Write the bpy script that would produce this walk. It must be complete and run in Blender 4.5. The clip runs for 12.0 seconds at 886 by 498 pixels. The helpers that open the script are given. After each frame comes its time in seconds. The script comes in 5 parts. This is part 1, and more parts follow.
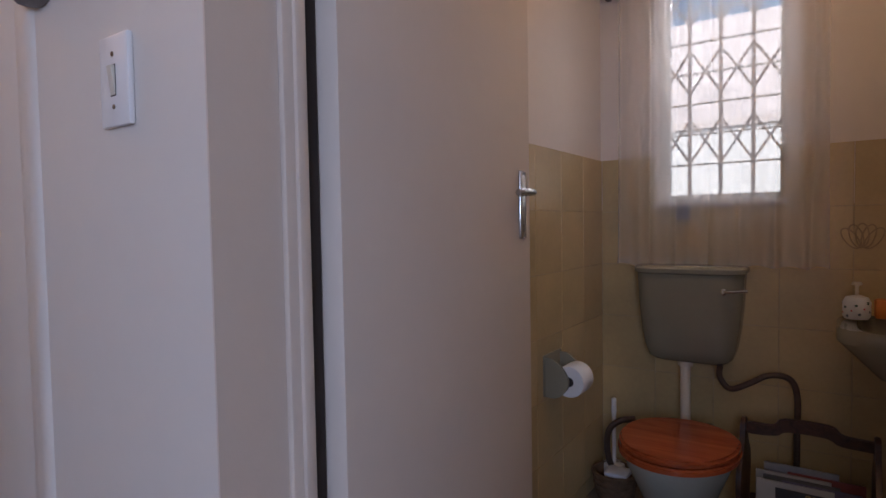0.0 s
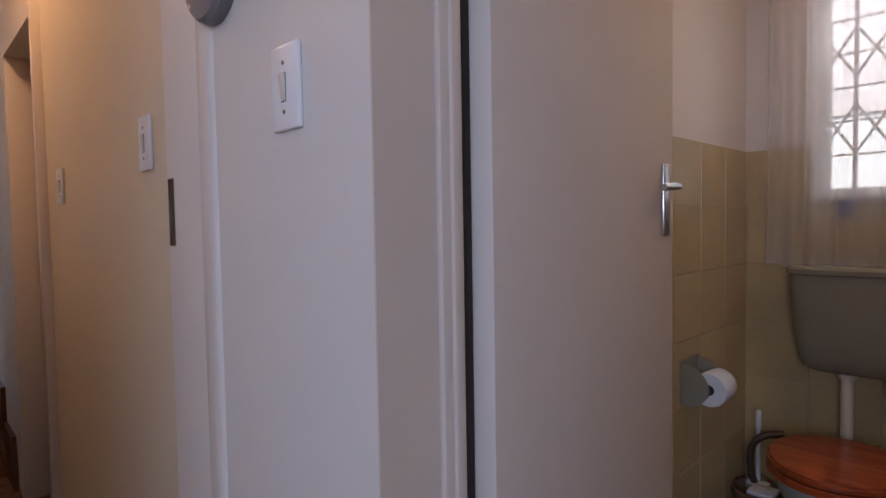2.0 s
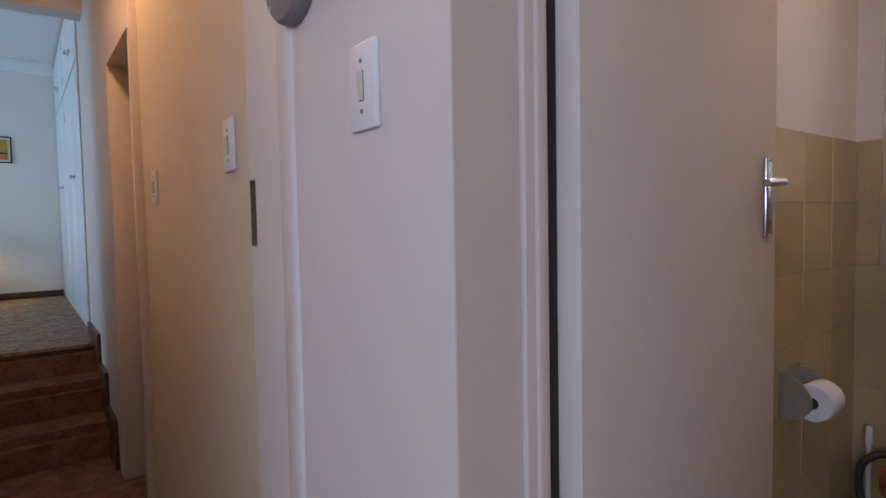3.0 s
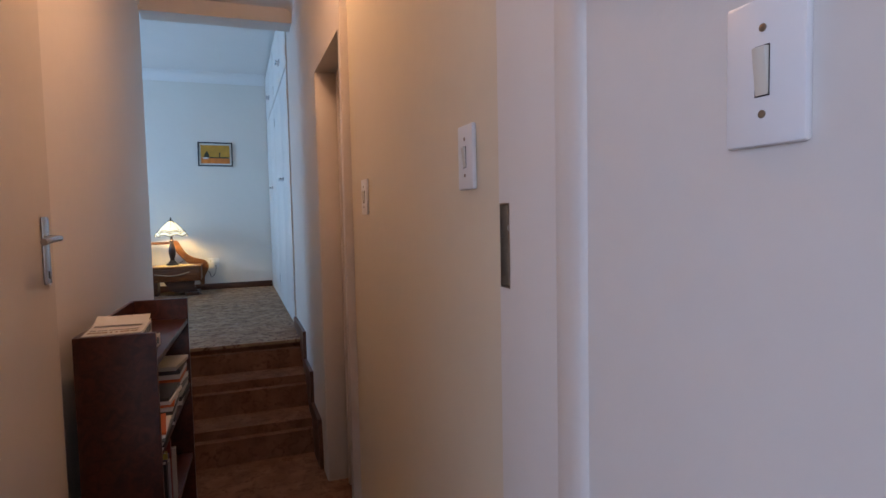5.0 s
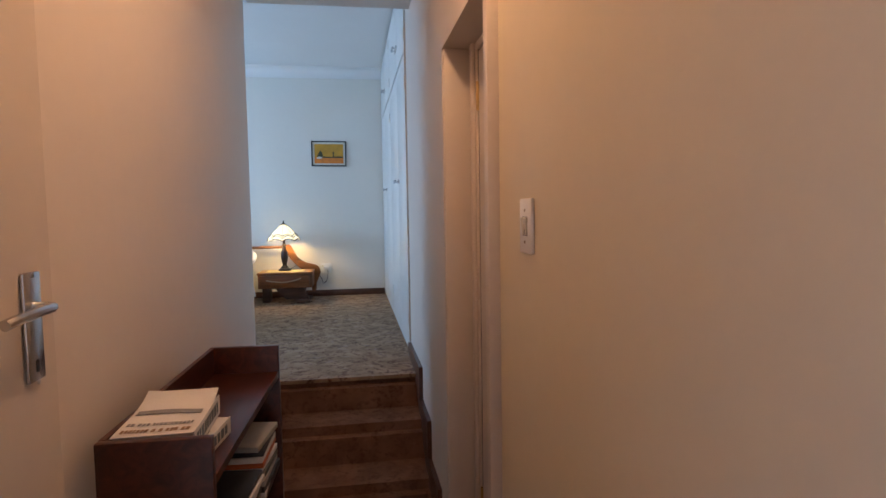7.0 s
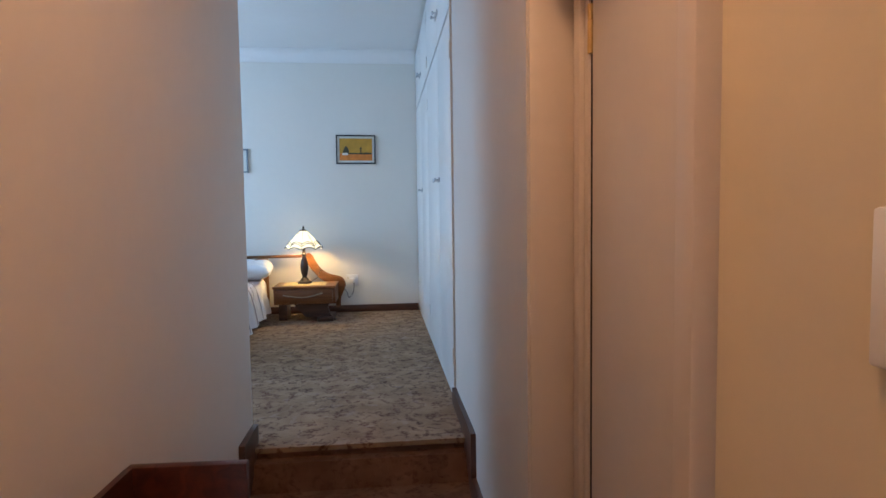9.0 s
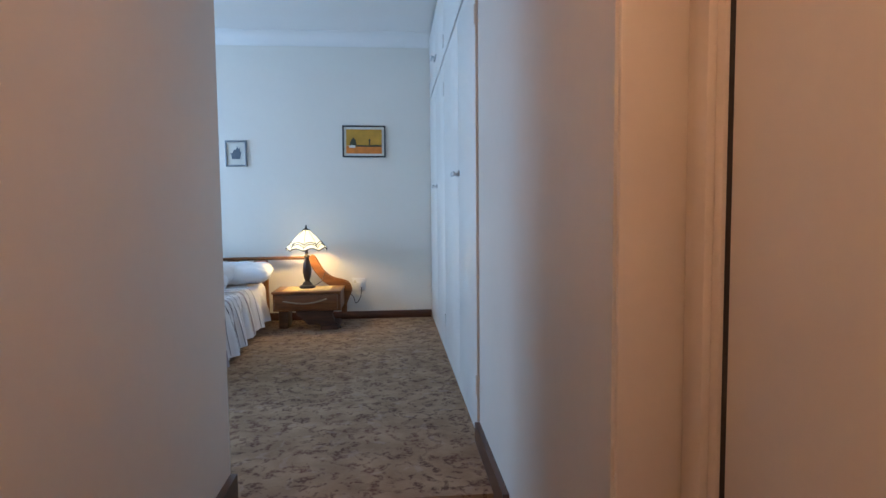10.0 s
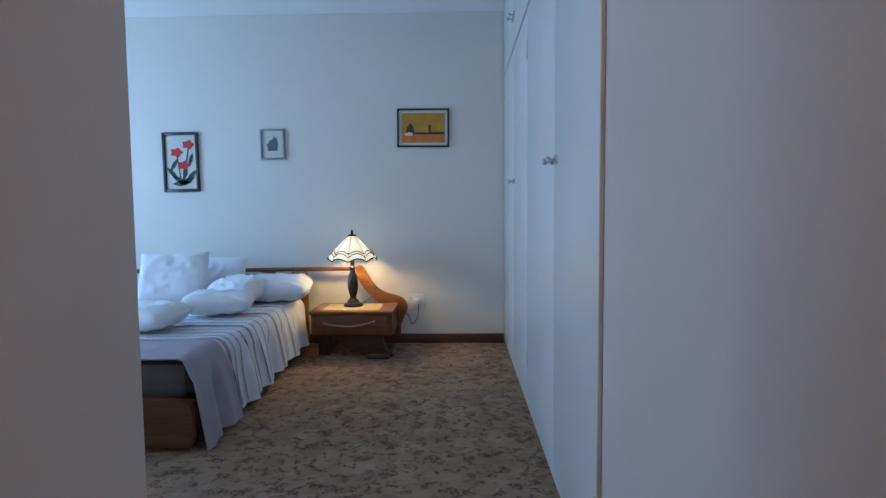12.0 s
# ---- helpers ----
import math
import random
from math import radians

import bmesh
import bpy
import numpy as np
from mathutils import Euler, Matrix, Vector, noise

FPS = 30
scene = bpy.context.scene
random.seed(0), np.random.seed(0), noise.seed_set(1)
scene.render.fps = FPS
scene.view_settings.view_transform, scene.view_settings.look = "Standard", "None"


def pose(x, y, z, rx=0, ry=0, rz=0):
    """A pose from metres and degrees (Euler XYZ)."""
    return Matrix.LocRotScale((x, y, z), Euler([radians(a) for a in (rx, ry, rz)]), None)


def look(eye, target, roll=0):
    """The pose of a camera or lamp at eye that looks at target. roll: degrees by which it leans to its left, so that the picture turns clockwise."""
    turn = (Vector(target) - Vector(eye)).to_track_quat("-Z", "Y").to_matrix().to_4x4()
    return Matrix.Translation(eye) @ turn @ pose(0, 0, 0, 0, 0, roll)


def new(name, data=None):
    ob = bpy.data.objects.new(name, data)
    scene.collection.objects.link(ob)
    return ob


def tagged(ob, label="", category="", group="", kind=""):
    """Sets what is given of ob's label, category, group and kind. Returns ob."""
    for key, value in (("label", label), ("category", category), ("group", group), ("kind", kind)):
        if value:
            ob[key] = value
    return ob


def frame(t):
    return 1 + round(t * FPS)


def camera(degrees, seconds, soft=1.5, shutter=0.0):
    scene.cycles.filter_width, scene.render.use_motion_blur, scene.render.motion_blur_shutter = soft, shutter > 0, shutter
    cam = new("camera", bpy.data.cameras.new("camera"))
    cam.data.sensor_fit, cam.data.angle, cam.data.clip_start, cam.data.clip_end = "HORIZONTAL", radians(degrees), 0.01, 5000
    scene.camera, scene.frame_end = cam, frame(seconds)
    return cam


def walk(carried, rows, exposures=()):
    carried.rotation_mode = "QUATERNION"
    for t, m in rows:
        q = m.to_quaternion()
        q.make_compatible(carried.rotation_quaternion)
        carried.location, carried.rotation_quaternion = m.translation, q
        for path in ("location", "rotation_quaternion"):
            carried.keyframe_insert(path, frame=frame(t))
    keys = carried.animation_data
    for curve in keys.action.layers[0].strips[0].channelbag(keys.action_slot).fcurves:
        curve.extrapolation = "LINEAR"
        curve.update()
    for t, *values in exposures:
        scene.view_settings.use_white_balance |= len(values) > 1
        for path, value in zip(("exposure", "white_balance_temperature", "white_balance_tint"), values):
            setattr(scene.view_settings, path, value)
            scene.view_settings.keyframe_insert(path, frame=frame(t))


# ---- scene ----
cam = camera(75.8, 12.0)
PATH = [
    (0, (0.032, 1.385, 1.228), (1.677, 2.519, 1.146), -0.95),
    (0.5, (0.022, 1.398, 1.231), (1.617, 2.601, 1.144), -0.95),
    (1, (0.016, 1.404, 1.234), (1.546, 2.689, 1.145), -0.85),
    (1.5, (0.009, 1.416, 1.232), (1.47, 2.779, 1.143), -0.95),
    (2, (0.007, 1.428, 1.229), (1.394, 2.865, 1.142), -0.95),
    (2.5, (0.015, 1.443, 1.233), (1.314, 2.961, 1.137), -0.95),
    (3, (0.025, 1.464, 1.238), (1.217, 3.066, 1.14), -1.05),
    (3.5, (0.034, 1.5, 1.251), (1.096, 3.192, 1.153), -0.95),
    (3.7, (0.036, 1.525, 1.256), (1.041, 3.251, 1.153), -0.95),
    (5.3, (0.005, 1.892, 1.323), (0.625, 3.79, 1.204), -0.9),
    (5.5, (0.01, 1.959, 1.329), (0.592, 3.869, 1.213), -0.6),
    (6, (0.042, 2.145, 1.359), (0.518, 4.084, 1.237), -0.7),
    (6.5, (0.053, 2.319, 1.381), (0.428, 4.279, 1.253), -0.8),
    (7, (0.049, 2.499, 1.408), (0.361, 4.47, 1.275), -0.9),
    (7.2, (0.038, 2.553, 1.413), (0.342, 4.525, 1.283), -0.9),
    (9, (0.058, 3.314, 1.431), (0.266, 5.300, 1.306), -0.8),
    (9.5, (0.052, 3.544, 1.428), (0.241, 5.531, 1.3), -0.6),
    (10.5, (0.067, 3.995, 1.456), (0.208, 5.985, 1.317), -0.5),
    (11, (0.061, 4.22, 1.455), (0.148, 6.213, 1.317), -0.4),
    (11.5, (0.051, 4.456, 1.45), (0.078, 6.451, 1.312), -0.6),
    (12, (0.063, 4.67, 1.462), (0.008, 6.664, 1.325), -0.5),
]
walk(cam, [(t, look(eye, target, roll)) for t, eye, target, roll in PATH],
     [(0, 0.0, 6150, 11), (1.5, 0.04, 6200, 11), (3, 0.26, 6380, 11), (5.5, 0.24, 6080, 10), (7, 0.40, 6480, 11), (9, 0.46, 6430, 11), (10.5, 0.38, 6380, 11), (11.5, 0.10, 6150, 11), (12, -0.10, 5960, 11)])

# ---- world, sun, large lights ----
world = bpy.data.worlds.new("sky_world")
scene.world = world
world.use_nodes = True
wn = world.node_tree.nodes
sky = wn.new("ShaderNodeTexSky")
sky.sky_type, sky.sun_disc = "NISHITA", False
sky.sun_elevation, sky.sun_rotation = radians(37), radians(311)
wn["Background"].inputs["Strength"].default_value = 0.15
world.node_tree.links.new(sky.outputs[0], wn["Background"].inputs["Color"])


def lamp(name, kind, m, energy, color, **more):
    data = bpy.data.lights.new(name, kind)
    data.energy, data.color = energy, color
    if kind == "AREA":
        data.shape, data.size, data.size_y = "RECTANGLE", more["size"], more["size_y"]
    elif kind == "SUN":
        data.angle = radians(0.5)
    else:
        data.shadow_soft_size = more["radius"]
    ob = new(name, data)
    ob.matrix_world = m
    return ob


lamp("sun", "SUN", look((0, 0, 10), (2.8, -2.4, 7.2)), 5.0, (1.0, 0.95, 0.88))
lamp("bedroom_daylight", "AREA", look((-3.52, 7.15, 1.80), (0.4, 7.3, 1.50)), 56, (0.34, 0.60, 1.0), size=1.6, size_y=1.0)
lamp("hall_daylight", "AREA", look((-1.95, 0.35, 1.55), (0.4, 0.75, 1.4)), 39, (0.58, 0.68, 1.0), size=1.3, size_y=1.2)
lamp("toilet_daylight", "AREA", look((3.15, 1.79, 2.60), (1.2, 1.6, 0.9)), 15, (0.94, 0.93, 1.0), size=0.44, size_y=0.45)
lamp("passage_bulb", "POINT", pose(0.08, 3.75, 2.49), 12.2, (1.0, 0.57, 0.32), radius=0.06)
lamp("toilet_bulb", "POINT", pose(1.75, 1.35, 2.40), 5.0, (1.0, 0.62, 0.36), radius=0.05)
lamp("bedside_bulb", "POINT", pose(-0.63, 8.35, 1.22), 5.0, (1.0, 0.70, 0.34), radius=0.025)


# ---- materials ----
def material(name, color, rough=0.6, metal=0.0, vary=0.1, scale=4.0, bump=0.0, bump_scale=120.0, local=False, spec=0.5, per_object=0.0):
    """Paint-like surface: colour varied at two scales, fine relief."""
    m = bpy.data.materials.new(name)
    m.use_nodes = True
    n, k = m.node_tree.nodes, m.node_tree.links
    b = n["Principled BSDF"]
    b.inputs["Roughness"].default_value, b.inputs["Metallic"].default_value = rough, metal
    b.inputs["Specular IOR Level"].default_value = spec
    if local:
        co = n.new("ShaderNodeTexCoord").outputs["Object"]
    else:
        co = n.new("ShaderNodeNewGeometry").outputs["Position"]
    big, fine = n.new("ShaderNodeTexNoise"), n.new("ShaderNodeTexNoise")
    for tex, s in ((big, scale), (fine, scale * 14)):
        tex.inputs["Scale"].default_value, tex.inputs["Detail"].default_value = s, 4
        k.new(co, tex.inputs["Vector"])
    add = n.new("ShaderNodeMath")
    add.operation = "MULTIPLY_ADD"
    add.inputs[1].default_value = 0.35
    k.new(fine.outputs["Fac"], add.inputs[0])
    k.new(big.outputs["Fac"], add.inputs[2])
    ramp = n.new("ShaderNodeValToRGB")
    ramp.color_ramp.elements[0].position, ramp.color_ramp.elements[1].position = 0.35, 1.0
    ramp.color_ramp.elements[0].color = (*[c * (1 - vary) for c in color], 1)
    ramp.color_ramp.elements[1].color = (*[min(1, c * (1 + vary)) for c in color], 1)
    k.new(add.outputs[0], ramp.inputs[0])
    out = ramp.outputs[0]
    if per_object:
        info, hsv, mr = n.new("ShaderNodeObjectInfo"), n.new("ShaderNodeHueSaturation"), n.new("ShaderNodeMapRange")
        mr.inputs["To Min"].default_value, mr.inputs["To Max"].default_value = 1 - per_object, 1 + per_object
        k.new(info.outputs["Random"], mr.inputs["Value"])
        k.new(mr.outputs[0], hsv.inputs["Value"])
        k.new(out, hsv.inputs["Color"])
        out = hsv.outputs[0]
    k.new(out, b.inputs["Base Color"])
    if bump:
        tex, bp = n.new("ShaderNodeTexNoise"), n.new("ShaderNodeBump")
        tex.inputs["Scale"].default_value, tex.inputs["Detail"].default_value = bump_scale, 3
        k.new(co, tex.inputs["Vector"])
        bp.inputs["Strength"].default_value, bp.inputs["Distance"].default_value = bump, 0.004
        k.new(tex.outputs["Fac"], bp.inputs["Height"])
        k.new(bp.outputs[0], b.inputs["Normal"])
    return m


def wood(name, dark, light, rough=0.35, axis="X", scale=3.0):
    m = bpy.data.materials.new(name)
    m.use_nodes = True
    n, k = m.node_tree.nodes, m.node_tree.links
    b = n["Principled BSDF"]
    b.inputs["Roughness"].default_value = rough
    mp = n.new("ShaderNodeMapping")
    stretch = {"X": (1, 9, 9), "Y": (9, 1, 9), "Z": (9, 9, 1)}[axis]
    mp.inputs["Scale"].default_value = [s * scale for s in stretch]
    k.new(n.new("ShaderNodeTexCoord").outputs["Object"], mp.inputs["Vector"])
    tex = n.new("ShaderNodeTexNoise")
    tex.inputs["Scale"].default_value, tex.inputs["Detail"].default_value, tex.inputs["Distortion"].default_value = 1.0, 6, 1.2
    k.new(mp.outputs[0], tex.inputs["Vector"])
    ramp = n.new("ShaderNodeValToRGB")
    ramp.color_ramp.elements[0].position, ramp.color_ramp.elements[1].position = 0.32, 0.68
    ramp.color_ramp.elements[0].color, ramp.color_ramp.elements[1].color = (*dark, 1), (*light, 1)
    k.new(tex.outputs["Fac"], ramp.inputs[0])
    k.new(ramp.outputs[0], b.inputs["Base Color"])
    bp = n.new("ShaderNodeBump")
    bp.inputs["Strength"].default_value, bp.inputs["Distance"].default_value = 0.15, 0.002
    k.new(tex.outputs["Fac"], bp.inputs["Height"])
    k.new(bp.outputs[0], b.inputs["Normal"])
    return m


def carpet_material(name, ground_a, ground_b, bloom_a, bloom_b, pale_a, pale_b):
    """Cut-pile carpet: beige ground, clusters of brown and rust flowers, uneven pile."""
    m = bpy.data.materials.new(name)
    m.use_nodes = True
    n, k = m.node_tree.nodes, m.node_tree.links
    b = n["Principled BSDF"]
    b.inputs["Roughness"].default_value, b.inputs["Specular IOR Level"].default_value = 0.95, 0.1
    b.inputs["Sheen Weight"].default_value = 0.02
    co = n.new("ShaderNodeNewGeometry").outputs["Position"]

    def noisy(scale, detail=2.0, distort=0.0):
        t = n.new("ShaderNodeTexNoise")
        t.inputs["Scale"].default_value, t.inputs["Detail"].default_value, t.inputs["Distortion"].default_value = scale, detail, distort
        k.new(co, t.inputs["Vector"])
        return t.outputs["Fac"]

    def ramped(fac, a, z, ca, cz):
        r = n.new("ShaderNodeValToRGB")
        r.color_ramp.elements[0].position, r.color_ramp.elements[1].position = a, z
        r.color_ramp.elements[0].color, r.color_ramp.elements[1].color = (*ca, 1), (*cz, 1)
        k.new(fac, r.inputs[0])
        return r.outputs[0]

    def mixed(fac, a, c, kind="MIX"):
        x = n.new("ShaderNodeMix")
        x.data_type, x.blend_type = "RGBA", kind
        k.new(fac, x.inputs[0])
        k.new(a, x.inputs[6])
        k.new(c, x.inputs[7])
        return x.outputs[2]

    ground = ramped(noisy(9, 3), 0.3, 0.75, ground_a, ground_b)
    bloom = ramped(noisy(3.5, 2), 0.35, 0.65, bloom_a, bloom_b)
    spots = ramped(noisy(21, 3, 0.9), 0.51, 0.59, (0, 0, 0), (1, 1, 1))
    petals = ramped(noisy(70, 2), 0.42, 0.56, (0.25, 0.25, 0.25), (0.8, 0.8, 0.8))
    cover = n.new("ShaderNodeMath")
    cover.operation = "MULTIPLY"
    cover.use_clamp = True
    k.new(spots, cover.inputs[0])
    k.new(petals, cover.inputs[1])
    col = mixed(cover.outputs[0], ground, bloom)
    pale = ramped(noisy(13, 2, 0.5), 0.60, 0.68, (0, 0, 0), (0.5, 0.5, 0.5))
    col = mixed(pale, col, ramped(noisy(40, 2), 0.3, 0.7, pale_a, pale_b))
    k.new(col, b.inputs["Base Color"])
    bp = n.new("ShaderNodeBump")
    bp.inputs["Strength"].default_value, bp.inputs["Distance"].default_value = 0.6, 0.006
    k.new(noisy(260, 2), bp.inputs["Height"])
    k.new(bp.outputs[0], b.inputs["Normal"])
    return m


def sheer_material(name, color, through_part):
    m = bpy.data.materials.new(name)
    m.use_nodes = True
    n, k = m.node_tree.nodes, m.node_tree.links
    n.remove(n["Principled BSDF"])
    clear, fabric, back = n.new("ShaderNodeBsdfTransparent"), n.new("ShaderNodeBsdfDiffuse"), n.new("ShaderNodeBsdfTranslucent")
    fabric.inputs["Color"].default_value = back.inputs["Color"].default_value = (*color, 1)
    cloth, mix = n.new("ShaderNodeMixShader"), n.new("ShaderNodeMixShader")
    cloth.inputs[0].default_value, mix.inputs[0].default_value = 0.55, 1 - through_part
    k.new(fabric.outputs[0], cloth.inputs[1])
    k.new(back.outputs[0], cloth.inputs[2])
    k.new(clear.outputs[0], mix.inputs[1])
    k.new(cloth.outputs[0], mix.inputs[2])
    k.new(mix.outputs[0], n["Material Output"].inputs[0])
    return m


def glass_material():
    m = bpy.data.materials.new("window_glass")
    m.use_nodes = True
    b = m.node_tree.nodes["Principled BSDF"]
    b.inputs["Transmission Weight"].default_value, b.inputs["Roughness"].default_value, b.inputs["IOR"].default_value = 1.0, 0.0, 1.1
    return m


def shade_material():
    """Leaded glass of the lamp, lit from within by its bulb."""
    m = bpy.data.materials.new("cream_lamp_glass")
    m.use_nodes = True
    n, k = m.node_tree.nodes, m.node_tree.links
    b = n["Principled BSDF"]
    b.inputs["Base Color"].default_value = (0.85, 0.78, 0.58, 1)
    b.inputs["Roughness"].default_value = 0.3
    b.inputs["Emission Color"].default_value = (1.0, 0.86, 0.55, 1)
    b.inputs["Emission Strength"].default_value = 0.9
    return m


WALL = material("cream_wall_paint", (0.71, 0.64, 0.57), 0.55, vary=0.035, scale=1.6, bump=0.10, bump_scale=60)
EASTWALL = material("yellow_cream_wall_paint", (0.70, 0.612, 0.455), 0.55, vary=0.035, scale=1.6, bump=0.10, bump_scale=60)
NEARWALL = material("white_wall_paint", (0.71, 0.668, 0.61), 0.5, vary=0.035, scale=1.6, bump=0.10, bump_scale=60)
NICHEWALL = material("pinkish_cream_wall_paint", (0.65, 0.585, 0.515), 0.6, vary=0.04, scale=1.6, bump=0.10, bump_scale=60)
BEDWALL = material("bedroom_wall_paint", (0.74, 0.71, 0.64), 0.6, vary=0.03, scale=1.4, bump=0.10, bump_scale=60)
CEIL = material("white_ceiling_paint", (0.78, 0.77, 0.74), 0.7, vary=0.03, scale=1.2, bump=0.08)
GLOSS = material("white_gloss_enamel", (0.76, 0.74, 0.70), 0.28, vary=0.03, scale=2.0, bump=0.06, bump_scale=25)
DOOR = material("cream_door_enamel", (0.62, 0.55, 0.48), 0.62, vary=0.035, scale=2.0, bump=0.05, bump_scale=30, spec=0.25)
JAMB = material("cream_frame_enamel", (0.62, 0.54, 0.46), 0.4, vary=0.04, scale=3.0, bump=0.06)
PLASTIC = material("white_switch_plastic", (0.80, 0.79, 0.77), 0.3, vary=0.02, scale=8, local=True)
IVORY = material("ivory_switch_plastic", (0.66, 0.62, 0.52), 0.35, vary=0.03, scale=20, local=True)
# near-black colour that stands in for shade inside gaps, slots and holes
DARK = material("gap_and_hole_shade", (0.03, 0.022, 0.018), 0.8, vary=0.2)
CHROME = material("satin_chrome", (0.58, 0.58, 0.58), 0.26, 1.0, vary=0.08, scale=10, local=True)
BRASS = material("brass", (0.55, 0.38, 0.16), 0.3, 1.0, vary=0.12, scale=30, local=True)
BRONZE = material("worn_bronze_metal", (0.34, 0.27, 0.20), 0.38, 0.9, vary=0.2, scale=20, local=True)
STEEL = material("brushed_steel", (0.55, 0.55, 0.56), 0.3, 1.0, vary=0.08, scale=12, local=True)
GREYPL = material("grey_alarm_plastic", (0.20, 0.19, 0.19), 0.45, vary=0.06, scale=10, local=True)
CARPET = carpet_material("floral_carpet", (0.245, 0.158, 0.098), (0.385, 0.264, 0.173), (0.06, 0.026, 0.020), (0.12, 0.048, 0.035), (0.29, 0.20, 0.16), (0.40, 0.30, 0.24))
BROWN = carpet_material("dark_brown_carpet", (0.155, 0.078, 0.048), (0.245, 0.132, 0.082), (0.10, 0.045, 0.029), (0.14, 0.066, 0.042), (0.19, 0.105, 0.068), (0.27, 0.155, 0.10))
SKIRT = wood("varnished_skirting_wood", (0.055, 0.022, 0.012), (0.11, 0.045, 0.025), 0.35, "Y")
SKIRTX = wood("varnished_skirting_wood_across", (0.055, 0.022, 0.012), (0.11, 0.045, 0.025), 0.35, "X")
MAHOG = wood("dark_mahogany_veneer", (0.034, 0.0080, 0.0045), (0.080, 0.019, 0.010), 0.32, "Y", 4)
PINE = wood("honey_oak", (0.13, 0.046, 0.012), (0.26, 0.105, 0.029), 0.38, "X", 4)
# honey oak darkened: the shade on the bed's foot is in the colour
SHADEDOAK = wood("shaded_honey_oak", (0.075, 0.030, 0.011), (0.15, 0.060, 0.022), 0.4, "X", 4)
PINEZ = wood("honey_oak_upright", (0.16, 0.060, 0.015), (0.31, 0.135, 0.038), 0.38, "Z", 4)
REDWOOD = wood("varnished_mahogany_seat", (0.27, 0.050, 0.014), (0.42, 0.090, 0.028), 0.22, "Y", 3)
# reddish oak, with the shadow below the lamp's shade darkened into it
DRAWER = wood("shaded_reddish_oak", (0.11, 0.037, 0.011), (0.21, 0.076, 0.024), 0.36, "X", 4)
DARKWOOD = wood("dark_stained_wood", (0.035, 0.016, 0.010), (0.085, 0.038, 0.022), 0.4, "X", 4)
EBONY = material("dark_bronze_lamp_metal", (0.03, 0.022, 0.02), 0.35, 0.5, vary=0.3, scale=30, local=True)
LEAD = material("dark_lead_came", (0.02, 0.02, 0.03), 0.5, 0.3, vary=0.2, scale=30, local=True)
SHADE = shade_material()
OLIVE = material("olive_grey_glazed_ceramic", (0.25, 0.225, 0.16), 0.12, vary=0.05, scale=5, local=True)
PALEOLIVE = material("pale_green_grey_glazed_ceramic", (0.33, 0.35, 0.31), 0.12, vary=0.05, scale=5, local=True)
TILE = material("olive_beige_glazed_tile", (0.47, 0.35, 0.17), 0.30, vary=0.16, scale=4, bump=0.06, bump_scale=9, per_object=0.05)
GROUT = material("beige_tile_grout", (0.44, 0.35, 0.21), 0.85, vary=0.1, scale=12, bump=0.2)
TFLOOR = material("brown_toilet_floor", (0.22, 0.15, 0.10), 0.4, vary=0.2, scale=6)
PIPE = material("cream_pvc_pipe", (0.66, 0.60, 0.48), 0.35, vary=0.05, scale=8, local=True)
HOSE = material("dark_braided_hose", (0.11, 0.08, 0.065), 0.4, 0.5, vary=0.2, scale=60, local=True)
PAPER = material("white_paper", (0.68, 0.67, 0.65), 0.9, vary=0.04, scale=20, bump=0.1, local=True)
PAGES = material("yellowed_pages", (0.58, 0.50, 0.38), 0.9, vary=0.12, scale=60, local=True)
UMBER = material("umber_print", (0.27, 0.17, 0.10), 0.8, vary=0.2, scale=40, local=True)
PRINT = material("grey_print", (0.25, 0.25, 0.26), 0.9, vary=0.2, scale=40, local=True)
BLUE = material("dark_blue_plastic", (0.03, 0.06, 0.16), 0.4, vary=0.1, local=True)
DECAL = material("brown_decal_ink", (0.34, 0.25, 0.13), 0.5, vary=0.1, scale=20)
WICKER = material("brown_wicker", (0.15, 0.085, 0.045), 0.7, vary=0.4, scale=30, bump=0.4, local=True)
SHEER = sheer_material("sheer_white_curtain", (0.86, 0.83, 0.83), 0.70)
GLASS = glass_material()
LINEN = material("white_cotton", (0.72, 0.72, 0.74), 0.9, vary=0.05, scale=9, bump=0.3, bump_scale=400, local=True)
PILLOWC = material("white_pillow_cotton", (0.80, 0.80, 0.81), 0.9, vary=0.04, scale=6, bump=0.35, bump_scale=18, local=True)
MAUVE = material("mauve_grey_woven_blanket", (0.40, 0.35, 0.38), 0.95, vary=0.12, scale=14, bump=0.4, bump_scale=300, local=True)
STRIPE = material("grey_stripe_cotton", (0.30, 0.30, 0.33), 0.9, vary=0.15, scale=30, local=True)
MATTR = material("grey_mattress_ticking", (0.13, 0.11, 0.10), 0.9, vary=0.15, scale=12, local=True)
GREYBD = material("grey_padded_panel", (0.32, 0.30, 0.28), 0.8, vary=0.1, scale=8, local=True)
PINK = material("pink_paper_tag", (0.75, 0.32, 0.30), 0.8, vary=0.06, local=True)
MAT = material("woven_straw_mat", (0.58, 0.44, 0.22), 0.85, vary=0.25, scale=40, bump=0.4, local=True)
BLACKF = material("black_picture_frame", (0.015, 0.014, 0.016), 0.35, vary=0.2, scale=20, local=True)
SILVERF = material("silver_grey_picture_frame", (0.25, 0.28, 0.31), 0.3, 0.7, vary=0.15, scale=20, local=True)
MOUNT = material("white_picture_mount", (0.66, 0.65, 0.58), 0.8, vary=0.03, local=True)
OCHRE = material("ochre_painted_sky", (0.50, 0.26, 0.03), 0.5, vary=0.25, scale=14, local=True)
